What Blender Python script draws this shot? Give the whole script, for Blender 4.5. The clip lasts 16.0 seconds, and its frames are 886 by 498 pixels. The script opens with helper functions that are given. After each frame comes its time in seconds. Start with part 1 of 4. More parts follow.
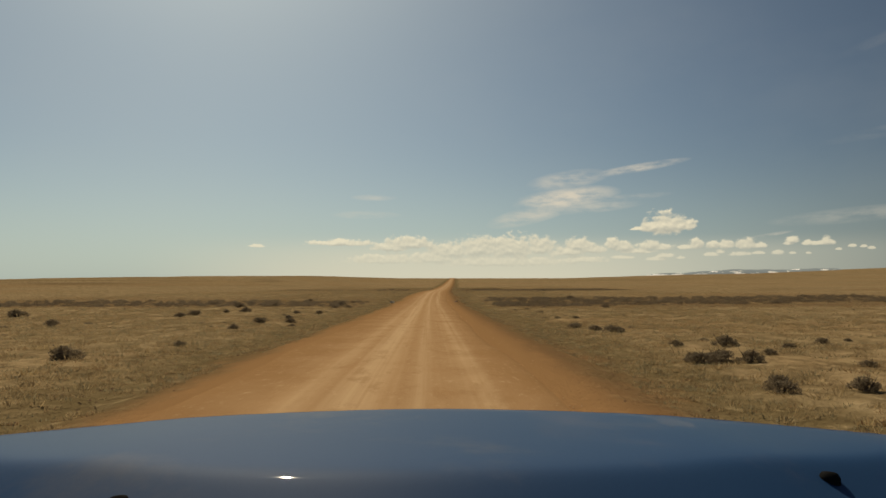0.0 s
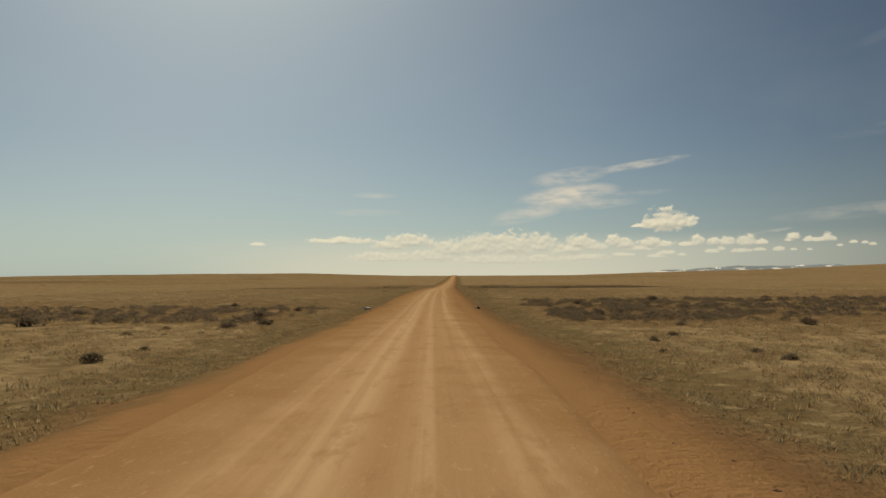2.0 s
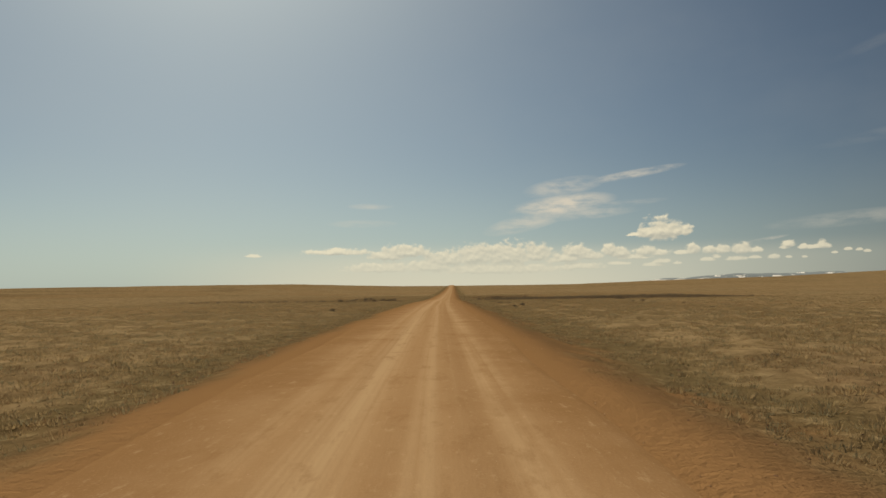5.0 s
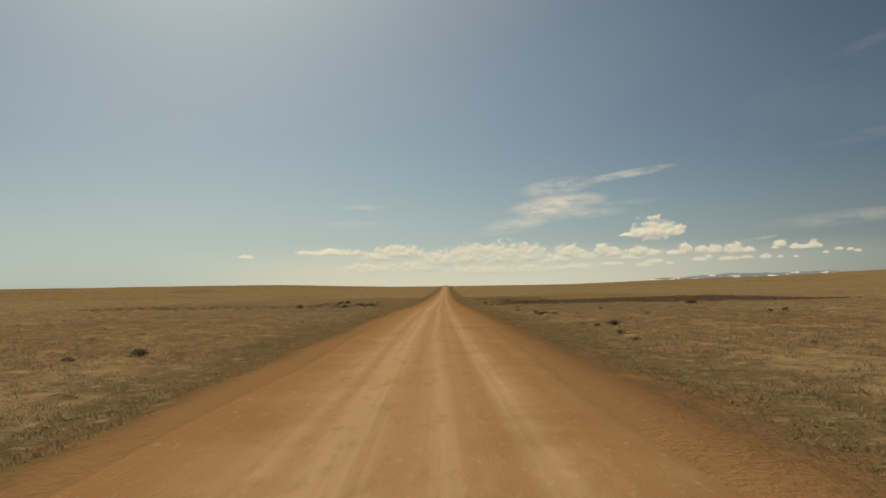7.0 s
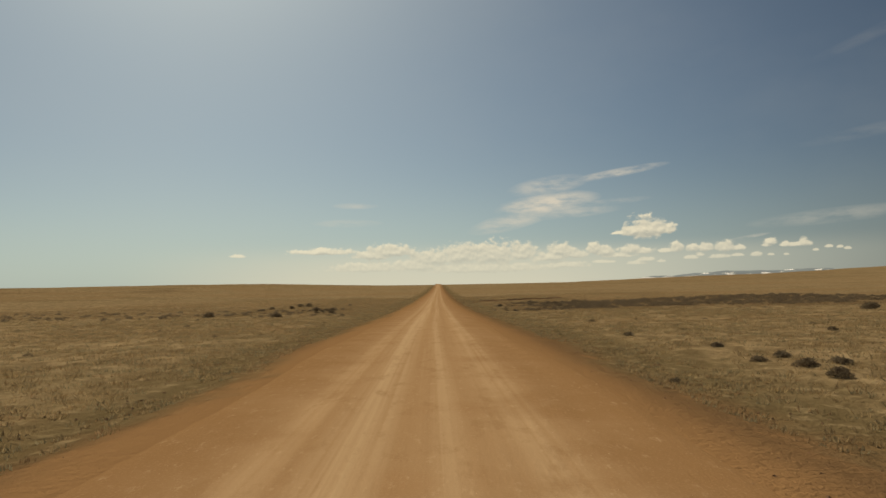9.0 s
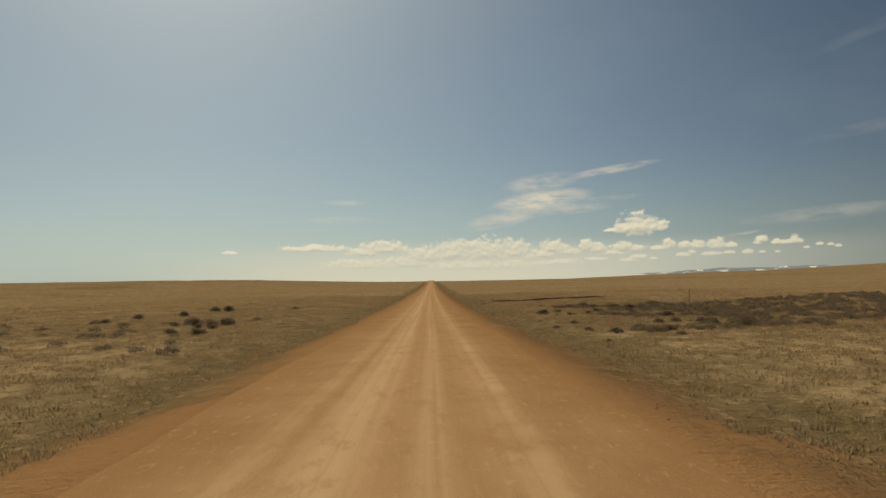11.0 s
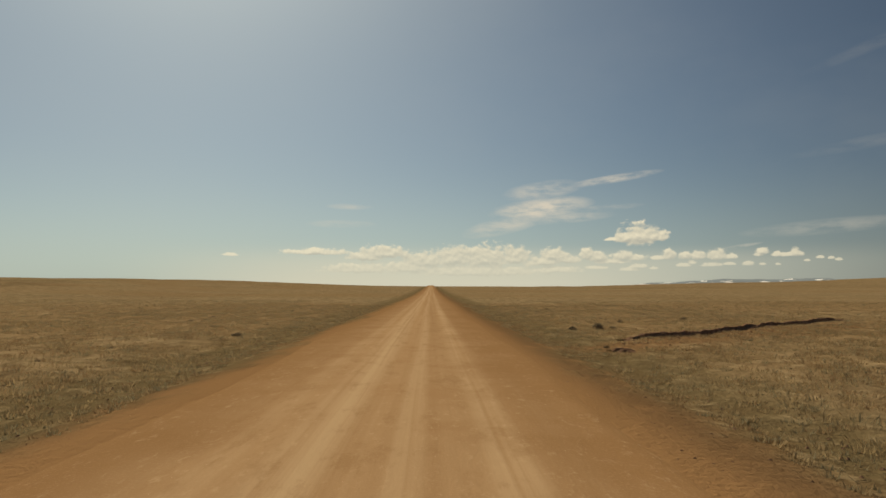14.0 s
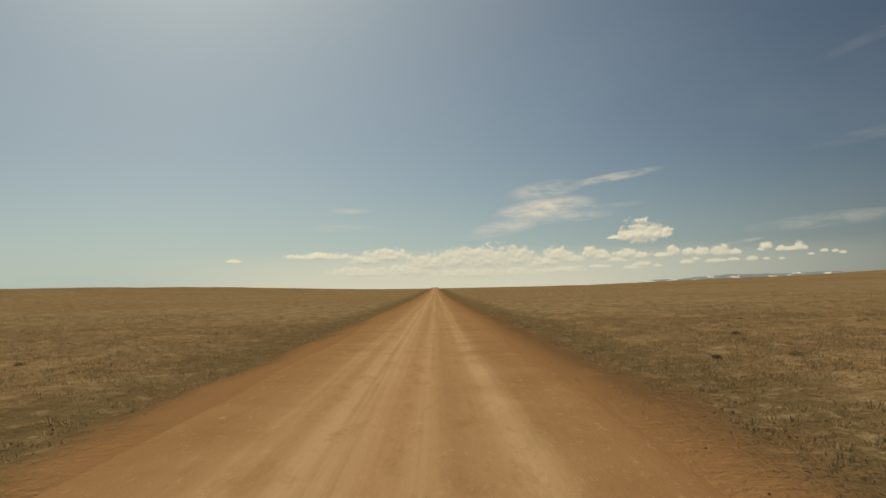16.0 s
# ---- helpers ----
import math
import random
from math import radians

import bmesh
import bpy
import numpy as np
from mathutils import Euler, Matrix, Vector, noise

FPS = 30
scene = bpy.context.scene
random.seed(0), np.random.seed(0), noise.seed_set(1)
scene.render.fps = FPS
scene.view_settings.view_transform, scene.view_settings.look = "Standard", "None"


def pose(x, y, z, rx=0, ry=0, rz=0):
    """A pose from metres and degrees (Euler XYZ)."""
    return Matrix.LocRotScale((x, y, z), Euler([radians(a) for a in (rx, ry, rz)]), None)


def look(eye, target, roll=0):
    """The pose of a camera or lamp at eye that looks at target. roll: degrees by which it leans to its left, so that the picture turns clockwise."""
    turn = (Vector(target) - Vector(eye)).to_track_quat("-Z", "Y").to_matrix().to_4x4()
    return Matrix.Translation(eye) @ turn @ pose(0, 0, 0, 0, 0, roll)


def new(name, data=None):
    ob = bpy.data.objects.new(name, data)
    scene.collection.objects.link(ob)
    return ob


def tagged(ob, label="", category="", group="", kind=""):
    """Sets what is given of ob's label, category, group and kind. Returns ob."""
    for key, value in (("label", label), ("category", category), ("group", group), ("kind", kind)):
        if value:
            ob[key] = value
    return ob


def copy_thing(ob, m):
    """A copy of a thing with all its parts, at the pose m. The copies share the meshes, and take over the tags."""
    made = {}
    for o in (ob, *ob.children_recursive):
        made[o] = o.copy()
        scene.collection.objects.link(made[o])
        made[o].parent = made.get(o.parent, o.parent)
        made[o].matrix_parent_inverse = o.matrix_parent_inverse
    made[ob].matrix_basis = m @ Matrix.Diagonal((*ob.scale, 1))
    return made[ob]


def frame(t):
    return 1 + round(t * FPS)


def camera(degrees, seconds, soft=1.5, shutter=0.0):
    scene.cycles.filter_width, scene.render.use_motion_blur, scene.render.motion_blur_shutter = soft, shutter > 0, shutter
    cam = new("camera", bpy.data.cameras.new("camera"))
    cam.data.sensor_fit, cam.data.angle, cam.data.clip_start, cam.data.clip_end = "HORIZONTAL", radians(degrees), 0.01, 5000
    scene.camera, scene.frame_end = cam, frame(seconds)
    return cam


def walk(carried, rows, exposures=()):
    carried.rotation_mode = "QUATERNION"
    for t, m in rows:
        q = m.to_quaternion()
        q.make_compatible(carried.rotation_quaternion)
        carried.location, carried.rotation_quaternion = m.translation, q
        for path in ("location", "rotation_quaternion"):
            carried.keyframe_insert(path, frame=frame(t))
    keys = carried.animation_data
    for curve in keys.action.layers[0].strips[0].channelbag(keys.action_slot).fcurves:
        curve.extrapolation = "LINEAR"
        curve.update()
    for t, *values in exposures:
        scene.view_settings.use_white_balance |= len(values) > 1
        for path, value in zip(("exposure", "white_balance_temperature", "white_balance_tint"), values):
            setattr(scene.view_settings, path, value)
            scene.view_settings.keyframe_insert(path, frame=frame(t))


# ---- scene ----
from math import erf

# ---------------------------------------------------------------- camera
cam = camera(64, 16.0, soft=1.5)
ROWS = [
    (0.0, pose(0.00, 0.00, 2.00, 92.78, 0.05, 0.97)),
    (0.5, pose(-0.32, 9.13, 1.92, 92.71, 0.06, 1.07)),
    (1.0, pose(-0.66, 18.30, 1.84, 92.78, 0.03, 1.18)),
    (1.5, pose(-1.00, 27.50, 1.76, 92.66, 0.25, 1.22)),
    (2.0, pose(-1.34, 36.73, 1.67, 92.59, 0.26, 1.05)),
    (2.5, pose(-1.65, 46.03, 1.59, 92.71, 0.39, 0.82)),
    (3.0, pose(-1.94, 55.40, 1.52, 92.80, 0.77, 0.71)),
    (3.5, pose(-2.23, 64.86, 1.44, 92.70, 1.18, 0.78)),
    (4.0, pose(-2.53, 74.39, 1.37, 93.04, 0.66, 0.84)),
    (6.5, pose(-3.89, 122.40, 1.59, 93.54, 1.05, 0.48)),
    (7.0, pose(-4.11, 132.06, 1.63, 93.46, 0.90, 0.21)),
    (7.5, pose(-4.30, 141.77, 1.63, 93.43, 0.67, 0.04)),
    (8.0, pose(-4.46, 151.53, 1.63, 93.42, 0.63, -0.13)),
    (8.5, pose(-4.58, 161.34, 1.63, 93.30, 1.06, -0.37)),
    (9.0, pose(-4.68, 171.20, 1.61, 93.35, 1.10, -0.41)),
    (11.5, pose(-4.80, 220.71, 1.41, 93.02, 1.24, -1.27)),
    (12.0, pose(-4.75, 230.63, 1.33, 93.00, 1.73, -1.21)),
    (12.5, pose(-4.72, 240.55, 1.26, 93.13, 1.60, -1.09)),
    (13.0, pose(-4.71, 250.46, 1.25, 93.14, 1.33, -0.97)),
    (13.5, pose(-4.70, 260.37, 1.25, 93.26, 1.13, -1.04)),
    (14.0, pose(-4.69, 270.27, 1.24, 93.55, -0.13, -1.03)),
    (14.5, pose(-4.70, 280.16, 1.24, 93.48, 0.18, -0.86)),
    (15.0, pose(-4.73, 290.02, 1.28, 93.51, 0.86, -0.72)),
    (15.5, pose(-4.78, 299.87, 1.32, 93.63, 0.97, -0.69)),
    (16.0, pose(-4.82, 309.71, 1.37, 93.72, 1.20, -0.70)),
]
EXPOSURE, WHITE = 0.0, 7600.0
walk(cam, ROWS, [(0.0, EXPOSURE, WHITE, 10.0), (16.0, EXPOSURE, WHITE, 10.0)])

# ---------------------------------------------------------------- light
SUN_EL, SUN_AZ = 42.0, -20.0      # degrees up, degrees to the right of +y


def link(tree, a, b):
    tree.links.new(a, b)


def math_node(tree, op, a, b=None, c=None, clamp=False):
    n = tree.nodes.new("ShaderNodeMath")
    n.operation, n.use_clamp = op, clamp
    for i, v in enumerate((a, b, c)):
        if v is None:
            continue
        if isinstance(v, (int, float)):
            n.inputs[i].default_value = v
        else:
            link(tree, v, n.inputs[i])
    return n.outputs[0]


def smooth_node(tree, v, lo, hi):
    n = tree.nodes.new("ShaderNodeMapRange")
    n.interpolation_type = "SMOOTHSTEP"
    link(tree, v, n.inputs[0])
    n.inputs[1].default_value, n.inputs[2].default_value = lo, hi
    return n.outputs[0]


def mix_node(tree, fac, a, b, blend="MIX"):
    n = tree.nodes.new("ShaderNodeMix")
    n.data_type, n.blend_type = "RGBA", blend
    for i, v in ((0, fac), (6, a), (7, b)):
        if isinstance(v, (int, float)):
            n.inputs[i].default_value = v
        elif isinstance(v, tuple):
            n.inputs[i].default_value = (*v, 1)
        else:
            link(tree, v, n.inputs[i])
    return n.outputs[2]


def noise_node(tree, vec, scale, detail=4.0, rough=0.55):
    n = tree.nodes.new("ShaderNodeTexNoise")
    if vec is not None:
        link(tree, vec, n.inputs["Vector"])
    n.inputs["Scale"].default_value, n.inputs["Detail"].default_value = scale, detail
    n.inputs["Roughness"].default_value = rough
    return n.outputs["Fac"]


def scaled(tree, vec, sx, sy, sz=1.0):
    n = tree.nodes.new("ShaderNodeMapping")
    link(tree, vec, n.inputs["Vector"])
    n.inputs["Scale"].default_value = (sx, sy, sz)
    return n.outputs[0]


# heaps of cloud: degrees right, degrees up at the flat base, half width, height
CLOUD_BANK = [
    (-9.1, 3.16, 2.89, 0.45), (-10.66, 3.24, 1.34, 0.27), (-3.67, 3.1, 2.65, 0.78), (-5.26, 2.82, 1.82, 0.64),
    (-5.71, 1.81, 3.55, 0.64), (-1.84, 1.91, 2.74, 0.73), (2.04, 2.64, 2.64, 1.28), (4.54, 2.63, 2.88, 1.36),
    (6.8, 2.71, 1.61, 1.13), (-0.24, 2.46, 2.37, 1.0), (3.41, 1.63, 6.5, 0.73), (9.92, 2.95, 1.32, 0.81),
    (9.03, 2.42, 1.94, 0.63), (10.92, 2.59, 1.39, 0.54), (10.13, 1.79, 2.61, 0.45),
]
CLOUD_ROW = [
    (12.5, 2.97, 0.73, 0.71), (13.4, 2.78, 1.11, 0.62), (15.31, 2.8, 0.88, 0.61), (16.23, 2.7, 1.0, 0.39),
    (14.46, 2.46, 1.68, 0.4), (18.75, 2.83, 0.69, 0.6), (17.97, 2.72, 0.61, 0.3), (19.91, 2.81, 0.68, 0.47),
    (20.82, 2.79, 0.67, 0.55), (22.19, 2.77, 0.81, 0.63), (23.19, 2.75, 0.53, 0.37), (25.29, 3.07, 0.55, 0.41),
    (25.07, 2.87, 0.37, 0.25), (26.31, 2.84, 0.47, 0.28), (27.53, 2.89, 0.6, 0.48), (26.96, 2.82, 0.78, 0.28),
    (29.12, 2.6, 0.31, 0.2), (29.73, 2.55, 0.27, 0.16), (30.23, 2.42, 0.27, 0.2),
]
CLOUD_LOW = [
    (13.17, 1.99, 1.03, 0.27), (16.56, 2.08, 0.83, 0.26), (19.9, 2.13, 0.64, 0.26), (20.42, 2.33, 0.36, 0.26),
    (21.87, 2.14, 0.93, 0.29), (23.03, 2.21, 0.53, 0.21), (24.23, 2.19, 0.52, 0.29), (17.51, 1.94, 0.49, 0.22),
    (25.27, 2.17, 0.26, 0.16), (26.37, 2.15, 0.22, 0.16), (28.25, 2.39, 0.24, 0.16), (15.8, 1.83, 1.0, 0.22),
    (15.1, 2.41, 0.51, 0.22),
]
CLOUD_LONE = [
    (16.4, 4.28, 1.75, 1.32), (16.9, 4.3, 1.25, 1.32), (15.55, 4.22, 1.3, 0.75), (17.54, 4.26, 1.0, 0.78), (18.2, 4.28, 0.75, 0.62),
    (14.48, 4.22, 0.76, 0.26), (16.59, 4.17, 2.14, 0.35), (-15.6, 2.91, 0.64, 0.22),
]
# thin high streaks: degrees right, up, half length, half width, slope, strength
WISPS = [
    (14.4, 8.95, 4.2, 0.36, 0.13, 1.0), (8.9, 6.75, 4.4, 0.95, 0.10, 1.25), (6.2, 5.5, 3.8, 0.8, 0.22, 0.8), (9.0, 8.2, 3.4, 0.8, 0.12, 0.75),
    (10.6, 6.0, 4.6, 0.5, 0.06, 0.6), (29.5, 4.8, 6.0, 0.6, 0.06, 0.34), (33.5, 17.2, 5.5, 0.5, 0.3, 0.07), (-6.5, 6.9, 2.0, 0.28, 0.0, 0.5),
    (33.0, 10.6, 6.0, 0.5, 0.12, 0.1), (-7.2, 5.5, 3.0, 0.35, 0.0, 0.4), (13.6, 6.7, 3.6, 0.3, 0.06, 0.4), (23.6, 3.5, 1.9, 0.16, 0.16, 0.7),
]


def make_world():
    w = bpy.data.worlds.new("sky")
    scene.world = w
    w.use_nodes = True
    t = w.node_tree
    t.nodes.clear()
    out = t.nodes.new("ShaderNodeOutputWorld")
    bg = t.nodes.new("ShaderNodeBackground")
    link(t, bg.outputs[0], out.inputs[0])
    sky = t.nodes.new("ShaderNodeTexSky")
    sky.sky_type, sky.sun_disc = "NISHITA", False
    sky.sun_elevation, sky.sun_rotation = radians(SUN_EL), radians(SUN_AZ)
    sky.altitude, sky.air_density, sky.dust_density, sky.ozone_density = 1800, 0.9, 6.5, 1.0
    tc = t.nodes.new("ShaderNodeTexCoord").outputs["Generated"]
    sep = t.nodes.new("ShaderNodeSeparateXYZ")
    link(t, tc, sep.inputs[0])
    x, y, z = sep.outputs
    az = math_node(t, "MULTIPLY", math_node(t, "ARCTAN2", x, y), 57.29578)
    el = math_node(t, "MULTIPLY", math_node(t, "ARCSINE", z), 57.29578)
    both = t.nodes.new("ShaderNodeCombineXYZ")
    link(t, az, both.inputs[0])
    link(t, el, both.inputs[1])
    uv = both.outputs[0]
    # haze that pales the air over the horizon
    low = math_node(t, "POWER", smooth_node(t, el, 13.0, -1.0), 1.6)
    flat = math_node(t, "SQRT", math_node(t, "ADD", math_node(t, "MULTIPLY", x, x), math_node(t, "MULTIPLY", y, y)))
    facing = math_node(t, "DIVIDE", math_node(t, "ADD", math_node(t, "MULTIPLY", x, math.sin(radians(SUN_AZ))), math_node(t, "MULTIPLY", y, math.cos(radians(SUN_AZ)))), math_node(t, "MAXIMUM", flat, 0.01))
    sunward = smooth_node(t, facing, 0.45, 0.97)
    base = mix_node(t, 1.0, sky.outputs[0], mix_node(t, sunward, SKY_AWAY, SKY), "MULTIPLY")
    haze = mix_node(t, sunward, HAZE_AWAY, HAZE)
    base = mix_node(t, math_node(t, "MULTIPLY", low, 0.65), base, haze)
    base = mix_node(t, math_node(t, "MULTIPLY", smooth_node(t, el, 4.5, 0.0), math_node(t, "MULTIPLY", smooth_node(t, math_node(t, "ABSOLUTE", math_node(t, "ADD", az, 1.0)), 26.0, 6.0), 0.65)), base, CREAM)
    # high thin veil
    veil = smooth_node(t, noise_node(t, scaled(t, uv, 0.035, 0.06), 1.0, 5, 0.6), 0.42, 0.75)
    base = mix_node(t, math_node(t, "MULTIPLY", veil, 0.07), base, (0.45, 0.48, 0.48))
    # streaks
    grain = noise_node(t, scaled(t, uv, 0.30, 1.0), 1.0, 6, 0.62)
    streak = None
    for u0, v0, a, b, k, g in WISPS:
        du = math_node(t, "SUBTRACT", az, u0)
        dv = math_node(t, "SUBTRACT", math_node(t, "SUBTRACT", el, v0), math_node(t, "MULTIPLY", du, k))
        q = math_node(t, "ADD", math_node(t, "POWER", math_node(t, "ABSOLUTE", math_node(t, "DIVIDE", du, a)), 2.0),
                      math_node(t, "POWER", math_node(t, "ABSOLUTE", math_node(t, "DIVIDE", dv, b)), 2.0))
        m = math_node(t, "MULTIPLY", math_node(t, "SUBTRACT", 1.0, q, clamp=True), g)
        streak = m if streak is None else math_node(t, "MAXIMUM", streak, m)
    streak = math_node(t, "MULTIPLY", streak, smooth_node(t, grain, 0.30, 0.66))
    base = mix_node(t, math_node(t, "MULTIPLY", streak, 0.82), base, (0.64, 0.62, 0.56))
    # bright mist round the foot of the clouds
    mist = math_node(t, "MULTIPLY", smooth_node(t, el, 3.9, 2.2), smooth_node(t, math_node(t, "ABSOLUTE", math_node(t, "SUBTRACT", az, 8.0)), 34.0, 8.0))
    base = mix_node(t, math_node(t, "MULTIPLY", mist, 0.36), base, CREAM)
    # heaped clouds: flat bases, ragged tops lit from the sun's side
    def billows(left, up):
        """How deep inside the heaps a spot that many degrees off lies: above 0 inside."""
        near = None
        for u0, v0, a, b in CLOUD_BANK + CLOUD_ROW + CLOUD_LOW + CLOUD_LONE:
            du = math_node(t, "MULTIPLY_ADD", az, 1 / a, -(u0 + left) / a)
            over = math_node(t, "MULTIPLY_ADD", el, 1 / b, -(v0 - up) / b)
            under = math_node(t, "MULTIPLY_ADD", el, -2.4 / b, 2.4 * (v0 - up) / b)
            dv = math_node(t, "MAXIMUM", over, under)
            q = math_node(t, "MULTIPLY_ADD", dv, dv, math_node(t, "MULTIPLY", du, du))
            near = q if near is None else math_node(t, "MINIMUM", near, q)
        out = math_node(t, "SUBTRACT", 1.0, math_node(t, "SQRT", near))
        move = t.nodes.new("ShaderNodeVectorMath")
        move.operation = "ADD"
        link(t, uv, move.inputs[0])
        move.inputs[1].default_value = (-left, up, 0.0)
        rag = noise_node(t, scaled(t, move.outputs[0], 0.9, 1.3), 1.0, 2, 0.5)
        curl = noise_node(t, scaled(t, move.outputs[0], 2.1, 2.8), 1.0, 3, 0.5)
        out = math_node(t, "MULTIPLY_ADD", math_node(t, "SUBTRACT", rag, 0.50), 0.9, out)
        return math_node(t, "MULTIPLY_ADD", math_node(t, "SUBTRACT", curl, 0.50), 1.1, out)

    dens = billows(0.0, 0.0)
    slope = math_node(t, "SUBTRACT", dens, billows(0.09, 0.24))
    body = smooth_node(t, dens, -0.06, 0.40)
    lit = math_node(t, "MULTIPLY_ADD", slope, 0.95, 0.40)
    lit = math_node(t, "MULTIPLY_ADD", smooth_node(t, dens, 0.5, 0.0), 0.22, lit, clamp=True)
    cloud = mix_node(t, lit, CLOUD_DARK, CLOUD_LIT)
    fade = math_node(t, "MULTIPLY_ADD", smooth_node(t, el, 0.8, 4.2), 0.62, 0.26)
    base = mix_node(t, math_node(t, "MULTIPLY", body, fade), base, cloud)
    link(t, base, bg.inputs[0])
    bg.inputs[1].default_value = 1.0
    return w


SKY, SKY_AWAY = (0.0375, 0.0475, 0.0510), (0.0275, 0.0335, 0.0360)
HAZE, HAZE_AWAY, CREAM = (0.40, 0.535, 0.58), (0.20, 0.24, 0.255), (0.66, 0.66, 0.56)
CLOUD_DARK, CLOUD_LIT = (0.46, 0.475, 0.43), (0.80, 0.77, 0.63)
make_world()
sun = new("sun", bpy.data.lights.new("sun", "SUN"))
sun.data.energy, sun.data.angle, sun.data.color = 3.6, radians(0.55), (1.0, 0.90, 0.74)
az, el = radians(SUN_AZ), radians(SUN_EL)
sun.matrix_world = look((0, 0, 60), (-60 * math.sin(az) * math.cos(el), -60 * math.cos(az) * math.cos(el), 60 - 60 * math.sin(el)))


# ---------------------------------------------------------------- materials
def material(name, rough=0.9, metal=0.0):
    m = bpy.data.materials.new(name)
    m.use_nodes = True
    t = m.node_tree
    b = t.nodes["Principled BSDF"]
    b.inputs["Roughness"].default_value, b.inputs["Metallic"].default_value = rough, metal
    b.inputs["Specular IOR Level"].default_value = 0.0 if rough >= 0.85 else 0.3
    return m, t, b


def bump(t, b, height, strength, dist):
    n = t.nodes.new("ShaderNodeBump")
    n.inputs["Strength"].default_value, n.inputs["Distance"].default_value = strength, dist
    link(t, height, n.inputs["Height"])
    link(t, n.outputs[0], b.inputs["Normal"])


def coords(t, what="Object"):
    return t.nodes.new("ShaderNodeTexCoord").outputs[what]


def road_material():
    m, t, b = material("packed_dirt", 0.95)
    uv, ob = coords(t, "UV"), coords(t)
    s = t.nodes.new("ShaderNodeSeparateXYZ")
    link(t, uv, s.inputs[0])
    broad = noise_node(t, scaled(t, uv, 1.5, 0.012), 1.0, 4, 0.6)      # long tracks left by tyres
    fine = noise_node(t, scaled(t, uv, 6.0, 0.03), 1.0, 4, 0.6)
    slow = noise_node(t, scaled(t, uv, 0.01, 0.009), 1.0, 1, 0.5)
    grit = noise_node(t, ob, 38.0, 3, 0.7)
    blotch = noise_node(t, ob, 0.45, 5, 0.6)
    c = mix_node(t, smooth_node(t, broad, 0.25, 0.75), DIRT_LOOSE, DIRT_PACKED)
    c = mix_node(t, math_node(t, "MULTIPLY", smooth_node(t, fine, 0.52, 0.75), 0.22), c, DIRT_PALE)
    c = mix_node(t, math_node(t, "MULTIPLY", smooth_node(t, blotch, 0.50, 0.74), 0.40), c, DIRT_RED)
    for mid, half, amount in ((-0.75, 0.24, 0.75), (1.2, 0.17, 0.7), (0.2, 0.12, 0.5), (-1.55, 0.14, 0.4), (2.2, 0.10, 0.25)):
        off = math_node(t, "ADD", math_node(t, "SUBTRACT", s.outputs[0], mid), math_node(t, "MULTIPLY", math_node(t, "SUBTRACT", slow, 0.5), 0.9))
        band = math_node(t, "MULTIPLY", smooth_node(t, math_node(t, "ABSOLUTE", off), half * 2.2, half * 0.3), smooth_node(t, fine, 0.25, 0.6))
        c = mix_node(t, math_node(t, "MULTIPLY", band, amount), c, DIRT_PALE)
    edge = smooth_node(t, math_node(t, "ADD", math_node(t, "MAXIMUM", s.outputs[0], math_node(t, "SUBTRACT", math_node(t, "MULTIPLY", s.outputs[0], -1.0), 0.45)), math_node(t, "MULTIPLY", math_node(t, "SUBTRACT", blotch, 0.5), 2.6)), 0.5, 2.7)
    c = mix_node(t, edge, c, DIRT_EDGE)
    speck, dint = noise_node(t, scaled(t, ob, 8.0, 2.6), 1.0, 5, 0.75), noise_node(t, scaled(t, ob, 2.6, 0.8), 1.0, 6, 0.72)
    c = mix_node(t, math_node(t, "MULTIPLY", smooth_node(t, speck, 0.55, 0.72), 0.5), c, DIRT_PALE)
    c = mix_node(t, math_node(t, "MULTIPLY", smooth_node(t, dint, 0.50, 0.32), 0.45), c, DIRT_EDGE)
    c = mix_node(t, math_node(t, "MULTIPLY", smooth_node(t, grit, 0.5, 0.8), 0.4), c, (0.55, 0.37, 0.21))
    link(t, c, b.inputs["Base Color"])
    h = math_node(t, "ADD", math_node(t, "ADD", math_node(t, "MULTIPLY", grit, 0.4), math_node(t, "MULTIPLY", fine, 0.4)), math_node(t, "MULTIPLY", speck, 0.8))
    bump(t, b, h, 0.6, 0.03)
    return m


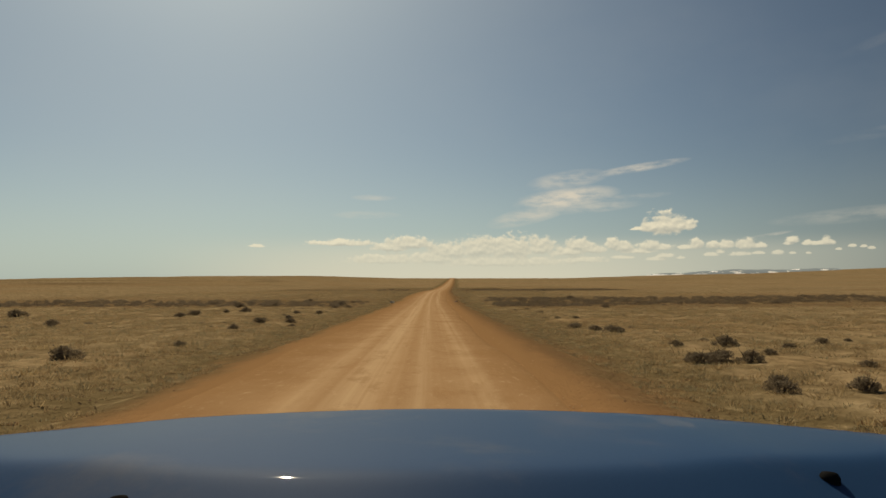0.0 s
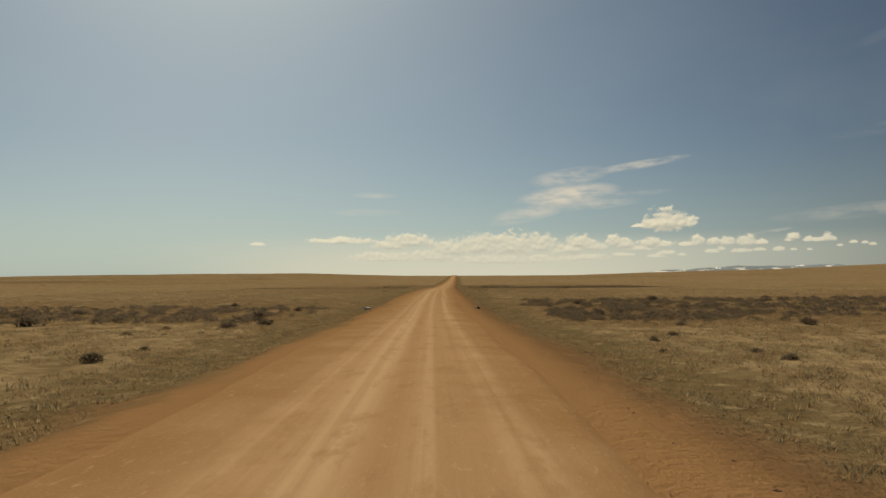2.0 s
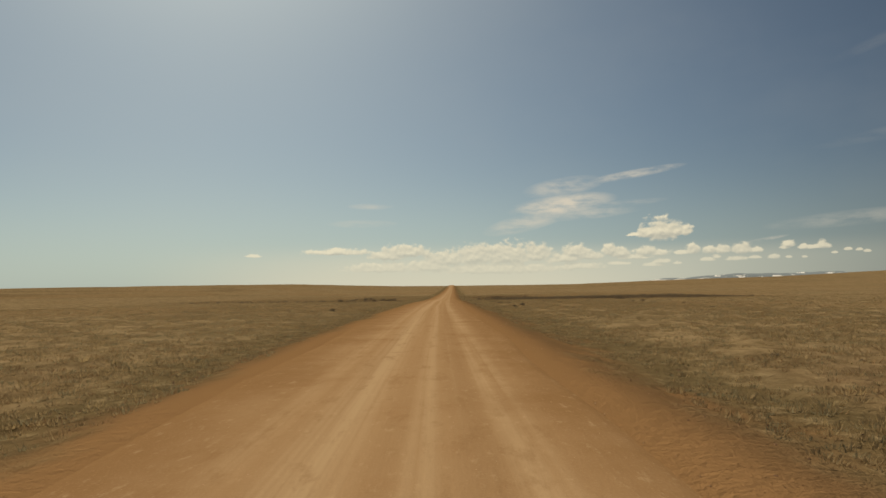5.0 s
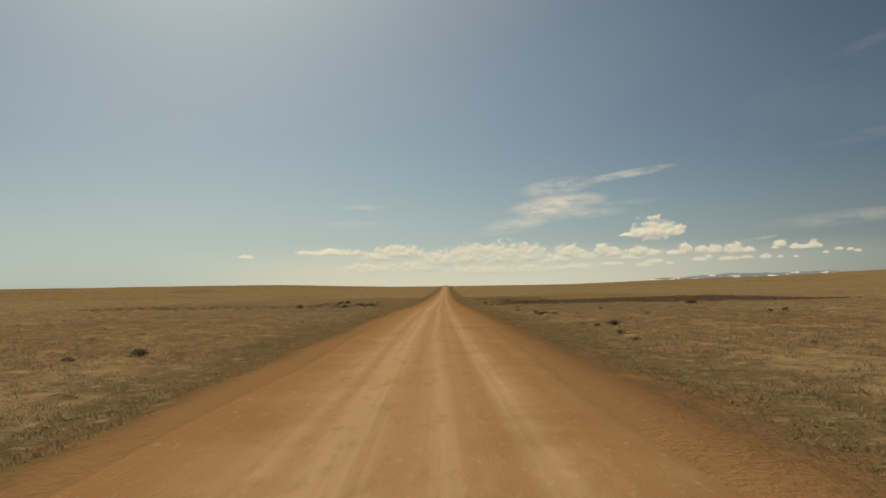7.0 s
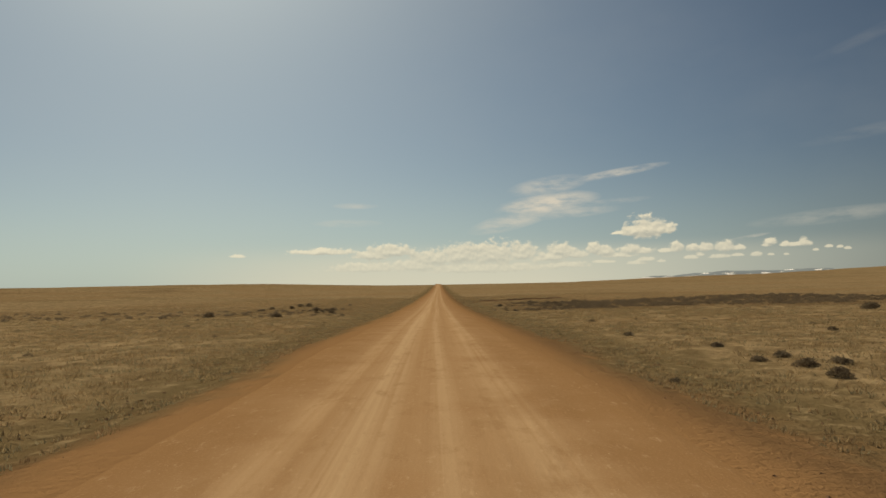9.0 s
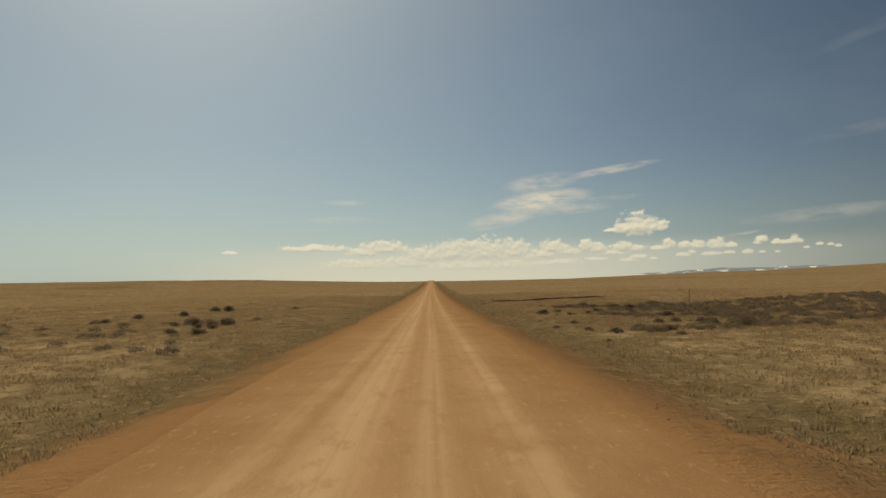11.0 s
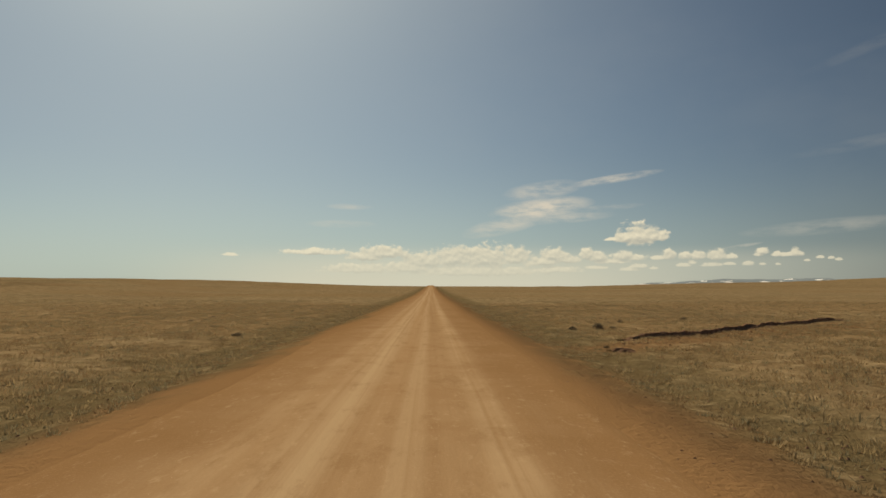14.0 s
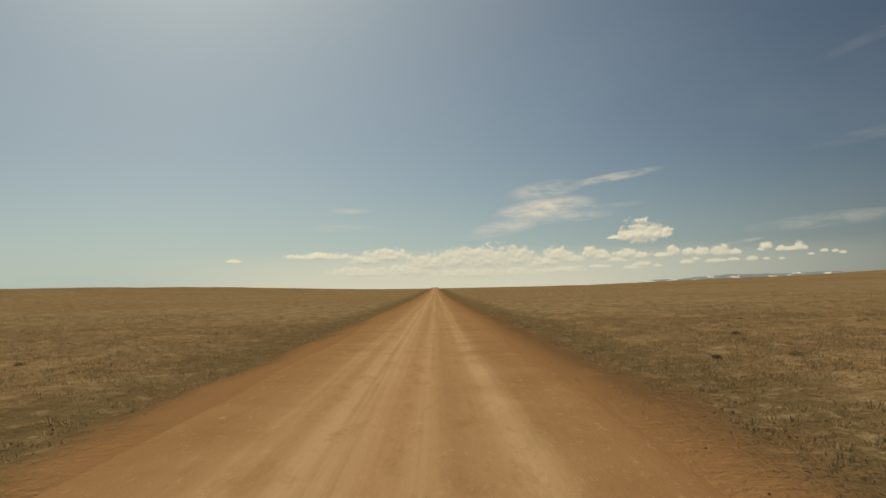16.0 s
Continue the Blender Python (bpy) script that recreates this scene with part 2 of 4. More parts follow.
def ground_material():
    m, t, b = material("dry_prairie", 1.0)
    uv, ob = coords(t, "UV"), coords(t)
    s = t.nodes.new("ShaderNodeSeparateXYZ")
    link(t, uv, s.inputs[0])
    side = math_node(t, "MAXIMUM", s.outputs[0], math_node(t, "ADD", math_node(t, "MULTIPLY", s.outputs[0], -1.0), 0.30))
    huge = noise_node(t, scaled(t, ob, 0.006, 0.022), 1.0, 5, 0.6)
    big = noise_node(t, ob, 0.10, 6, 0.62)
    mid = noise_node(t, scaled(t, ob, 0.9, 0.45), 1.0, 6, 0.65)
    tuft = noise_node(t, ob, 6.0, 5, 0.7)
    clump = noise_node(t, scaled(t, ob, 1.5, 0.5), 1.0, 6, 0.72)
    c = mix_node(t, smooth_node(t, mid, 0.34, 0.66), GRASS_DARK, GRASS_STRAW)
    c = mix_node(t, math_node(t, "MULTIPLY", smooth_node(t, big, 0.46, 0.70), 0.6), c, GRASS_OLIVE)
    c = mix_node(t, math_node(t, "MULTIPLY", smooth_node(t, huge, 0.46, 0.60), 0.6), c, GRASS_BROWN)
    c = mix_node(t, math_node(t, "MULTIPLY", smooth_node(t, tuft, 0.50, 0.72), 0.45), c, SOIL)
    c = mix_node(t, math_node(t, "MULTIPLY", smooth_node(t, clump, 0.52, 0.66), 0.45), c, GRASS_PALE)
    c = mix_node(t, math_node(t, "MULTIPLY", smooth_node(t, clump, 0.45, 0.32), 0.7), c, GRASS_DEEP)
    wob = math_node(t, "MULTIPLY", math_node(t, "SUBTRACT", mid, 0.5), 3.0)
    wob2 = math_node(t, "MULTIPLY", math_node(t, "SUBTRACT", big, 0.5), 5.0)
    d = math_node(t, "ADD", math_node(t, "ADD", side, wob), wob2)
    ditch = math_node(t, "MULTIPLY", smooth_node(t, d, 3.4, 4.4), smooth_node(t, d, 8.5, 5.6))
    c = mix_node(t, math_node(t, "MULTIPLY", ditch, 0.8), c, GRASS_GREY)
    west = smooth_node(t, s.outputs[0], 1.0, -1.0)
    bank = math_node(t, "SUBTRACT", d, math_node(t, "MULTIPLY", west, 0.1))
    soily = smooth_node(t, math_node(t, "SUBTRACT", side, west), 2.6, 3.9)
    c = mix_node(t, smooth_node(t, bank, 5.5, 3.4), c, mix_node(t, math_node(t, "MULTIPLY", soily, smooth_node(t, mid, 0.25, 0.5)), DIRT_EDGE, SOIL))
    far = math_node(t, "MULTIPLY", smooth_node(t, noise_node(t, scaled(t, ob, 0.004, 0.03), 1.0, 5, 0.65), 0.53, 0.62), smooth_node(t, side, 40.0, 140.0))
    c = mix_node(t, math_node(t, "MULTIPLY", far, 0.5), c, GRASS_DEEP)
    p = t.nodes.new("ShaderNodeSeparateXYZ")
    link(t, ob, p.inputs[0])
    dx, dy = math_node(t, "SUBTRACT", p.outputs[0], 1.0), math_node(t, "SUBTRACT", p.outputs[1], 294.0)
    across = math_node(t, "SUBTRACT", math_node(t, "MULTIPLY", dx, 0.669), math_node(t, "MULTIPLY", dy, 0.743))
    along = math_node(t, "ADD", math_node(t, "MULTIPLY", dx, 0.743), math_node(t, "MULTIPLY", dy, 0.669))
    across = math_node(t, "ADD", across, wob)
    wash = math_node(t, "MULTIPLY", math_node(t, "MULTIPLY", smooth_node(t, across, -1.3, -0.3), smooth_node(t, across, 3.2, 1.2)), math_node(t, "MULTIPLY", smooth_node(t, along, -3.0, 0.0), smooth_node(t, along, 27.0, 20.0)))
    c = mix_node(t, math_node(t, "MULTIPLY", wash, 0.9), c, mix_node(t, smooth_node(t, tuft, 0.4, 0.65), SOIL, DIRT_EDGE))
    grown = smooth_node(t, bank, 3.6, 5.0)
    # darker brown patches across the two draws, weaker west of the road
    for lo, hi, west_too in ((69.0, 112.0, 0.5), (238.0, 285.0, 0.35)):
        reach = math_node(t, "MULTIPLY", smooth_node(t, s.outputs[1], lo, lo + 8.0), smooth_node(t, math_node(t, "SUBTRACT", s.outputs[1], math_node(t, "MULTIPLY", math_node(t, "MAXIMUM", s.outputs[0], 0.0), 0.3)), hi, hi - 10.0))
        reach = math_node(t, "MULTIPLY", reach, math_node(t, "MULTIPLY_ADD", smooth_node(t, s.outputs[0], -2.0, 2.0), 1.0 - west_too, west_too))
        patch = math_node(t, "MULTIPLY", smooth_node(t, math_node(t, "ADD", big, math_node(t, "MULTIPLY", mid, 0.6)), 0.58, 0.88), math_node(t, "MULTIPLY", smooth_node(t, side, 6.0, 9.0), smooth_node(t, side, 85.0, 45.0)))
        c = mix_node(t, math_node(t, "MULTIPLY", reach, math_node(t, "MULTIPLY", patch, 0.6)), c, DRAW_BROWN)
    # tussocks' light and shade put into the colour: lumps paler, hollows darker
    knoll = noise_node(t, scaled(t, ob, 2.3, 1.7), 1.0, 4, 0.6)
    c = mix_node(t, math_node(t, "MULTIPLY", math_node(t, "MULTIPLY", smooth_node(t, knoll, 0.53, 0.70), grown), 0.5), c, GRASS_PALE)
    c = mix_node(t, math_node(t, "MULTIPLY", math_node(t, "MULTIPLY", smooth_node(t, knoll, 0.45, 0.30), grown), 0.5), c, GRASS_DEEP)
    # pale sand washed out of the culvert
    fx, fy = math_node(t, "DIVIDE", math_node(t, "SUBTRACT", p.outputs[0], 1.65), 0.75), math_node(t, "DIVIDE", math_node(t, "SUBTRACT", p.outputs[1], 87.7), 0.55)
    fan = math_node(t, "ADD", math_node(t, "MULTIPLY_ADD", fx, fx, math_node(t, "MULTIPLY", fy, fy)), math_node(t, "MULTIPLY", math_node(t, "SUBTRACT", tuft, 0.5), 2.0))
    c = mix_node(t, math_node(t, "MULTIPLY", smooth_node(t, fan, 1.2, 0.6), 0.8), c, DIRT_PACKED)
    link(t, c, b.inputs["Base Color"])
    rough_up = math_node(t, "ADD", math_node(t, "MULTIPLY", tuft, 0.6), math_node(t, "ADD", mid, math_node(t, "MULTIPLY", math_node(t, "MULTIPLY", knoll, 1.6), grown)))
    bump(t, b, rough_up, 0.9, 0.11)
    return m


def plant_material(name, a, c, scale=0.6, through_light=0.5):
    m, t, b = material(name, 0.85)
    info = t.nodes.new("ShaderNodeNewGeometry").outputs["Random Per Island"]
    n = noise_node(t, coords(t), scale, 3, 0.6)
    f = math_node(t, "ADD", math_node(t, "MULTIPLY", info, 0.55), math_node(t, "MULTIPLY", n, 0.5), clamp=True)
    col = mix_node(t, f, a, c)
    link(t, col, b.inputs["Base Color"])
    thin = t.nodes.new("ShaderNodeBsdfTranslucent")
    link(t, col, thin.inputs[0])
    both = t.nodes.new("ShaderNodeMixShader")
    both.inputs[0].default_value = through_light
    link(t, b.outputs[0], both.inputs[1])
    link(t, thin.outputs[0], both.inputs[2])
    link(t, both.outputs[0], t.nodes["Material Output"].inputs[0])
    return m


def plain_material(name, col, rough=0.8, metal=0.0, var=0.25, scale=9.0):
    m, t, b = material(name, rough, metal)
    n = noise_node(t, coords(t), scale, 5, 0.65)
    dark = tuple(v * (1 - var) for v in col)
    link(t, mix_node(t, smooth_node(t, n, 0.3, 0.7), dark, col), b.inputs["Base Color"])
    bump(t, b, n, 0.25, 0.01)
    return m


DIRT_LOOSE, DIRT_PACKED, DIRT_PALE = (0.365, 0.224, 0.114), (0.435, 0.280, 0.150), (0.54, 0.380, 0.222)
DIRT_RED, DIRT_EDGE = (0.338, 0.186, 0.085), (0.295, 0.170, 0.079)
GRASS_DARK, GRASS_STRAW, GRASS_OLIVE = (0.180, 0.129, 0.068), (0.355, 0.262, 0.146), (0.208, 0.163, 0.088)
GRASS_BROWN, GRASS_GREY, SOIL = (0.249, 0.159, 0.078), (0.138, 0.104, 0.052), (0.185, 0.112, 0.056)
GRASS_PALE, GRASS_DEEP, DRAW_BROWN = (0.390, 0.299, 0.170), (0.110, 0.076, 0.040), (0.130, 0.080, 0.045)
M_ROAD, M_GROUND = road_material(), ground_material()
M_STRAW = plant_material("straw_blades", (0.25, 0.18, 0.095), (0.45, 0.34, 0.19), 1.2, 0.5)
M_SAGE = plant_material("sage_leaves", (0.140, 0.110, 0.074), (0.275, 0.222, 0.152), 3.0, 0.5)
M_STEM = plain_material("grey_bark", (0.13, 0.10, 0.075))
M_STONE = plain_material("pale_stone", (0.60, 0.40, 0.24))
M_SOD = plain_material("dry_sod", (0.22, 0.15, 0.07), 1.0, 0, 0.45, 4.0)
M_EARTH = plain_material("raw_earth", (0.33, 0.20, 0.125), 1.0, 0, 0.5, 5.0)


# ---------------------------------------------------------------- the lie of the land
ZY = [-20, 0, 20, 40, 60, 80, 100, 130, 160, 200, 240, 280] + [330, 450, 600, 900, 1200, 1400, 1750, 2300, 5200]
ZZ = [0.61, 0.45, 0.28, 0.09, -0.07, -0.23, -0.08, 0.08, 0.08, 0.02, -0.29, -0.31] + [-0.1, 0.7, 2.6, 7.2, 11.3, 12.8, 13.0, 8.0, 4.0]


def profile(y):
    """Height of the road's crown along the way."""
    y = np.asarray(y, float)
    a = np.interp(y, ZY, ZZ)
    k = np.where(y < 340, 9.0, 60.0)
    return (np.interp(y - k, ZY, ZZ) + 2 * a + np.interp(y + k, ZY, ZZ)) / 4


def centre(y):
    """The road's centre line: a long bend that straightens out."""
    y = np.asarray(y, float)
    bend = np.array([erf(max(v, 0.0) / 145.0) for v in y.ravel()]).reshape(y.shape)
    return -0.40 - 4.75 * bend - 0.034 * np.minimum(y, 0) + 0.0017 * np.maximum(y - 330, 0)


def step(a, b, v):
    q = np.clip((v - a) / (b - a), 0, 1)
    return q * q * (3 - 2 * q)


rng = np.random.default_rng(7)
WAVES = [(rng.uniform(0, 6.28), rng.uniform(0, 6.28), rng.uniform(0.6, 1.6)) for _ in range(24)]


def swell(x, y, size):
    """Soft uneven ground, waves of about that many metres, between -1 and 1."""
    out = 0
    for ph, turn, k in WAVES[:12]:
        out = out + np.sin((x * math.cos(turn) + y * math.sin(turn)) * 6.28 * k / size + ph)
    return out / 6.0


def half_width(y, right):
    w = 3.6 - 0.45 * right + 0.14 * np.sin(y * 0.11 + right) + 0.10 * np.sin(y * 0.37 + 2 * right)
    return w - right * 0.6 * step(210, 60, y) - (1 - right) * 0.15 * step(100, 140, y) * step(225, 185, y)


def land(s, y):
    """Height of the ground s metres beside the centre line."""
    a = np.where(s < 0, -s - 0.2, s)
    x = centre(y) + s
    z = profile(y) - 0.05
    z = z - 0.27 * step(2.8, 5.2, a) + 0.12 * step(5.8, 9.0, a)
    z = z - 0.12 * step(2.5, 1.7, a)
    z = z + 0.05 * swell(x, y, 7.0) * step(4, 8, a) + 0.05 * swell(y, x, 2.1) * step(3.4, 5, a)
    far = step(12, 90, a)
    z = z + 0.35 * swell(x, y, 90.0) * far + 2.2 * swell(y, x, 900.0) * step(250, 1500, np.hypot(x, y - 150))
    z = z + 5.2 * step(-55, -185, x) * step(330, 480, y) * step(1500, 700, y)
    z = z - 16.0 * step(-255, -560, x) * step(330, 520, y)
    z = z + (0.0262 * np.maximum(x - 255, 0) + 0.014 * np.maximum(x - 744, 0)) * step(450, 1650, y)
    z = z - 3.0 * step(-40, -300, x) * step(330, 100, y)
    z = z - 0.20 * np.exp(-((s - 4.1) / 0.6) ** 2 - ((y - 88.0) / 0.8) ** 2)      # hollow at the mouth of the culvert
    return z


def graded(start, stop, first, growth):
    out, d = [start], first
    while out[-1] < stop:
        out.append(out[-1] + d)
        d *= growth
    return out


def sheet(name, svals, yvals, height, mat):
    S, Y = np.meshgrid(np.array(svals), np.array(yvals))
    X = centre(Y) + S
    Z = height(S, Y)
    n, k = len(svals), len(yvals)
    co = np.stack([X, Y, Z], -1).reshape(-1, 3)
    i = np.arange((k - 1) * (n - 1))
    a = (i // (n - 1)) * n + i % (n - 1)
    quads = np.stack([a, a + 1, a + n + 1, a + n], 1)
    me = bpy.data.meshes.new(name)
    me.from_pydata(co.tolist(), [], quads.tolist())
    uv = np.stack([S.ravel(), Y.ravel()], -1)[quads.ravel()]
    me.uv_layers.new(name="UVMap").data.foreach_set("uv", uv.ravel())
    me.shade_smooth()
    me.materials.append(mat)
    return new(name, me)


right_s = graded(0.8, 2.6, 0.6, 1.0) + graded(2.85, 9.5, 0.25, 1.0)
right_s += graded(right_s[-1] + 0.3, 4600, 0.35, 1.075)
svals = [-v for v in reversed(right_s)] + [0.0] + right_s
yvals = [-v for v in reversed(graded(12.5, 1600, 2.0, 1.18))] + graded(-12, 345, 0.7, 1.0)
yvals += graded(yvals[-1] + 0.8, 4900, 0.9, 1.035)
ground = tagged(sheet("ground", svals, yvals, land, M_GROUND), "dry straw-coloured prairie rolling gently to the horizon", "grassland", kind="structure")


def road_height(s, y):
    z = profile(y) + 0.01 - 0.055 * (np.where(s < 0, s * 0.9, s) / 3.2) ** 2
    for c, w, d in ((-1.9, 0.35, 0.018), (-0.55, 0.3, 0.02), (0.95, 0.32, 0.022), (2.1, 0.3, 0.015)):
        z = z - d * np.exp(-((s - c - 0.12 * np.sin(y * 0.05 + c)) / w) ** 2)
    z = z + 0.008 * swell(s * 3, y, 4.0)
    return z - 0.17 * step(0.80, 1.04, np.abs(s) / half_width(y, (s > 0).astype(float)))


road_s = [v * 0.14 for v in range(-29, 26)]
road_y = [-v for v in reversed(graded(12.5, 1500, 3.0, 1.2))] + graded(-12, 345, 0.55, 1.0)
road_y += graded(road_y[-1] + 0.7, 2300, 0.8, 1.03)
road = tagged(sheet("road", road_s, road_y, road_height, M_ROAD), "unpaved orange-tan dirt road with pale wheel tracks", "dirt road", kind="structure")


# ---------------------------------------------------------------- helpers for things
def mesh_of(name, verts, faces, mat, smooth=False):
    me = bpy.data.meshes.new(name)
    me.from_pydata(verts, [], faces)
    if smooth:
        me.shade_smooth()
    me.materials.append(mat)
    return me


def put(ob, parent):
    ob.parent = parent
    return ob


def place(x, y, sink=0.0):
    c = float(centre(np.array(y)))
    return x, y, float(land(np.array(x - c), np.array(float(y)))) - sink


# ---------------------------------------------------------------- snowy range far off
def snow_range():
    m, t, b = material("hazy_rock_and_snow", 0.9)
    ob = coords(t)
    s = t.nodes.new("ShaderNodeSeparateXYZ")
    link(t, ob, s.inputs[0])
    n = noise_node(t, scaled(t, ob, 0.012, 0.012, 0.07), 1.0, 6, 0.65)
    up = math_node(t, "ADD", n, math_node(t, "MULTIPLY", math_node(t, "SUBTRACT", 70.0, s.outputs[2]), 0.0030))
    # the haze of the distance is put into the rock's blue-grey
    link(t, mix_node(t, smooth_node(t, up, 0.55, 0.572), (0.25, 0.30, 0.33), (0.92, 0.92, 0.90)), b.inputs["Base Color"])
    verts, faces = [], []
    n = 150
    for i in range(n + 1):
        a = radians(14.2 + 16.8 * i / n)
        q = i / n
        top = 58 + 45 * math.sin(min(1.0, q / 0.6) * 1.57) + 3 * math.sin(q * 17) + 1.6 * math.sin(q * 41 + 1) + 0.8 * math.sin(q * 97)
        top *= 0.84 * min(1.0, q / 0.10) ** 0.5 * min(1.0, (1 - q) / 0.2 + 0.4)
        for k, (r, h) in enumerate(((4350, -10.0), (4470, 0.62), (4600, 1.0), (4820, -10.0))):
            z = h if h < 0 else top * h * (1 + 0.012 * math.sin(i * 0.31 + k * 3))
            verts.append((r * math.sin(a), 150 + r * math.cos(a), z))
    for i in range(n):
        for k in range(3):
            a = i * 4 + k
            faces.append((a, a + 4, a + 5, a + 1))
    ob = new("mountain_range", mesh_of("mountain_range", verts, faces, m, True))
    tagged(ob, "distant blue-grey mountain range streaked with snow", "mountains", kind="structure")


snow_range()


# ---------------------------------------------------------------- sagebrush
def leaf_cloud(r, n, spread, low, size, flat=0.75):
    """Small leaves in clumps over a low uneven dome."""
    verts, faces = [], []
    lumps = []
    for k in range(13):
        a, q = k * 2.4 + r.uniform(-0.4, 0.4), 0.72 * math.sqrt((k + 0.4) / 13)
        lumps.append((q * math.cos(a), q * math.sin(a), 0.10 + 0.60 * max(0.0, 1 - (q / 0.74) ** 2) ** 0.7 * r.uniform(0.8, 1.2), r.uniform(0.24, 0.36)))
    for _ in range(n):
        cx, cy, cz, cr = r.choice(lumps)
        d = Vector((r.gauss(0, 1), r.gauss(0, 1), r.gauss(0, 1))).normalized() * cr * r.uniform(0.6, 1.0)
        p = Vector(((cx + d.x) * spread, (cy + d.y) * spread, max(low, (cz + d.z * 0.8) * spread * flat)))
        u = Vector((r.gauss(0, 1), r.gauss(0, 1), r.gauss(0, 1.2))).normalized()
        w = u.cross(Vector((r.gauss(0, 1), r.gauss(0, 1), r.gauss(0, 1)))).normalized()
        k = size * r.uniform(0.6, 1.4)
        b = len(verts)
        verts += [tuple(p + u * k), tuple(p - u * k * 0.5 + w * k * 0.6), tuple(p - u * k * 0.5 - w * k * 0.6)]
        faces.append((b, b + 1, b + 2))
    return verts, faces


def stems(r, n, spread, high):
    verts, faces = [], []
    for _ in range(n):
        a, q = r.uniform(0, 6.28), r.uniform(0.25, 0.85)
        tip = Vector((math.cos(a) * spread * q, math.sin(a) * spread * q, high * r.uniform(0.6, 1.05)))
        mid = tip * 0.5 + Vector((r.uniform(-.05, .05), r.uniform(-.05, .05), -0.04)) * spread
        rings = [(Vector((0, 0, -0.12)), 0.022), (mid, 0.014), (tip, 0.005)]
        b = len(verts)
        for c, w in rings:
            for k in range(4):
                verts.append((c.x + w * math.cos(k * 1.57), c.y + w * math.sin(k * 1.57), c.z))
        for j in range(2):
            for k in range(4):
                faces.append((b + j * 4 + k, b + j * 4 + (k + 1) % 4, b + j * 4 + 4 + (k + 1) % 4, b + j * 4 + 4 + k))
    return verts, faces


def make_bush(seed):
    r = random.Random(seed)
    top = new("sagebrush")
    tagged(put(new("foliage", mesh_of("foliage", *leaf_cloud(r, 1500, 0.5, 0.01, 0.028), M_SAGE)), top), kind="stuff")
    tagged(put(new("woody_base", mesh_of("woody_base", *stems(r, 14, 0.5, 0.42), M_STEM)), top), kind="stuff")
    return tagged(top, "low rounded grey-green sagebrush bush on the prairie", "shrub", "sagebrush on the prairie")


BUSHES_NEAR = [  # x, y, width
    (7.2, 12.7, 0.7), (5.8, 12.8, 0.8), (6.2, 13.8, 0.63), (9.4, 16.4, 0.48), (7.2, 17.5, 0.85), (6, 17.6, 0.95), (6.6, 17.9, 0.9),
    (-10, 18.1, 0.96), (8.4, 19.2, 0.5), (9.9, 21.3, 0.56), (8.3, 22.1, 0.91), (6.9, 22.4, 0.56), (-8.8, 22.7, 0.58),
    (12.2, 23.9, 0.54), (13.7, 25.1, 0.37), (6.7, 30.2, 1.14), (-9.9, 31.6, 0.69), (6.3, 32.2, 0.73), (-19, 33.2, 0.55),
    (5.7, 33.9, 0.82), (-20.2, 35.3, 0.8), (-8.3, 36, 0.57), (-12.3, 37.8, 0.35), (-10.5, 38, 0.91), (-9.2, 39.7, 0.72),
    (-10.8, 39.8, 0.72), (-10, 42.6, 0.73), (6.1, 42.6, 0.46), (7.3, 43.1, 0.51), (-17.4, 44.7, 0.89), (5.6, 44.7, 0.3),
]
BUSHES_CREEK = [  # x, y, width
    (-28.5, 45.8, 1.5), (-11.5, 47.6, 0.47), (-18, 48.9, 1.2), (-11.6, 51.9, 0.76), (6.5, 53.6, 0.48), (-10.4, 54.3, 0.79),
    (-17.6, 54.4, 0.71), (-16.2, 54.7, 1.12), (6.5, 55.5, 0.42), (4.4, 56.6, 0.36), (-10.5, 57.5, 0.44), (5.1, 60, 0.46),
    (6.2, 61.7, 0.46), (-13.5, 62.8, 0.5), (-13.8, 67.1, 0.47), (8.6, 68.4, 0.58), (-11.6, 68.5, 0.96), (-21.1, 69.2, 1.46),
    (14.6, 69.3, 0.95), (-10.8, 71.4, 0.8), (-10.6, 71.7, 0.58), (-10.9, 73.1, 0.54), (-12.7, 73.5, 1), (5.2, 74, 0.66),
    (9.2, 75.6, 1.1), (-12.4, 76.2, 1.1), (6.9, 78.3, 1.2), (4.7, 78.6, 0.55), (5.8, 79.2, 0.59), (4.5, 79.8, 0.87),
]
BUSHES_BELT = [  # x, y, width
    (-12.7, 81.7, 0.38), (-13, 84, 0.35), (5.3, 84.1, 0.5), (9, 84.1, 0.53), (-14.6, 85.5, 0.87), (8.2, 85.7, 0.52),
    (-12.4, 86.1, 0.79), (-15.5, 86.3, 0.76), (6.4, 87.5, 0.54), (-13.9, 87.6, 0.45), (10.9, 87.7, 0.84), (10.2, 88.6, 0.77),
    (8.6, 90.9, 0.63), (5.8, 91.4, 0.62), (-15.3, 93, 0.89), (-19, 93.2, 0.89), (8.8, 93.6, 0.79), (5.4, 94.2, 0.53),
    (8.8, 96, 1.3), (-13.3, 97.4, 0.55), (6.3, 98.3, 0.8), (13.2, 100.6, 1.4), (16.3, 101.1, 1.4), (5.9, 101.8, 0.76),
]
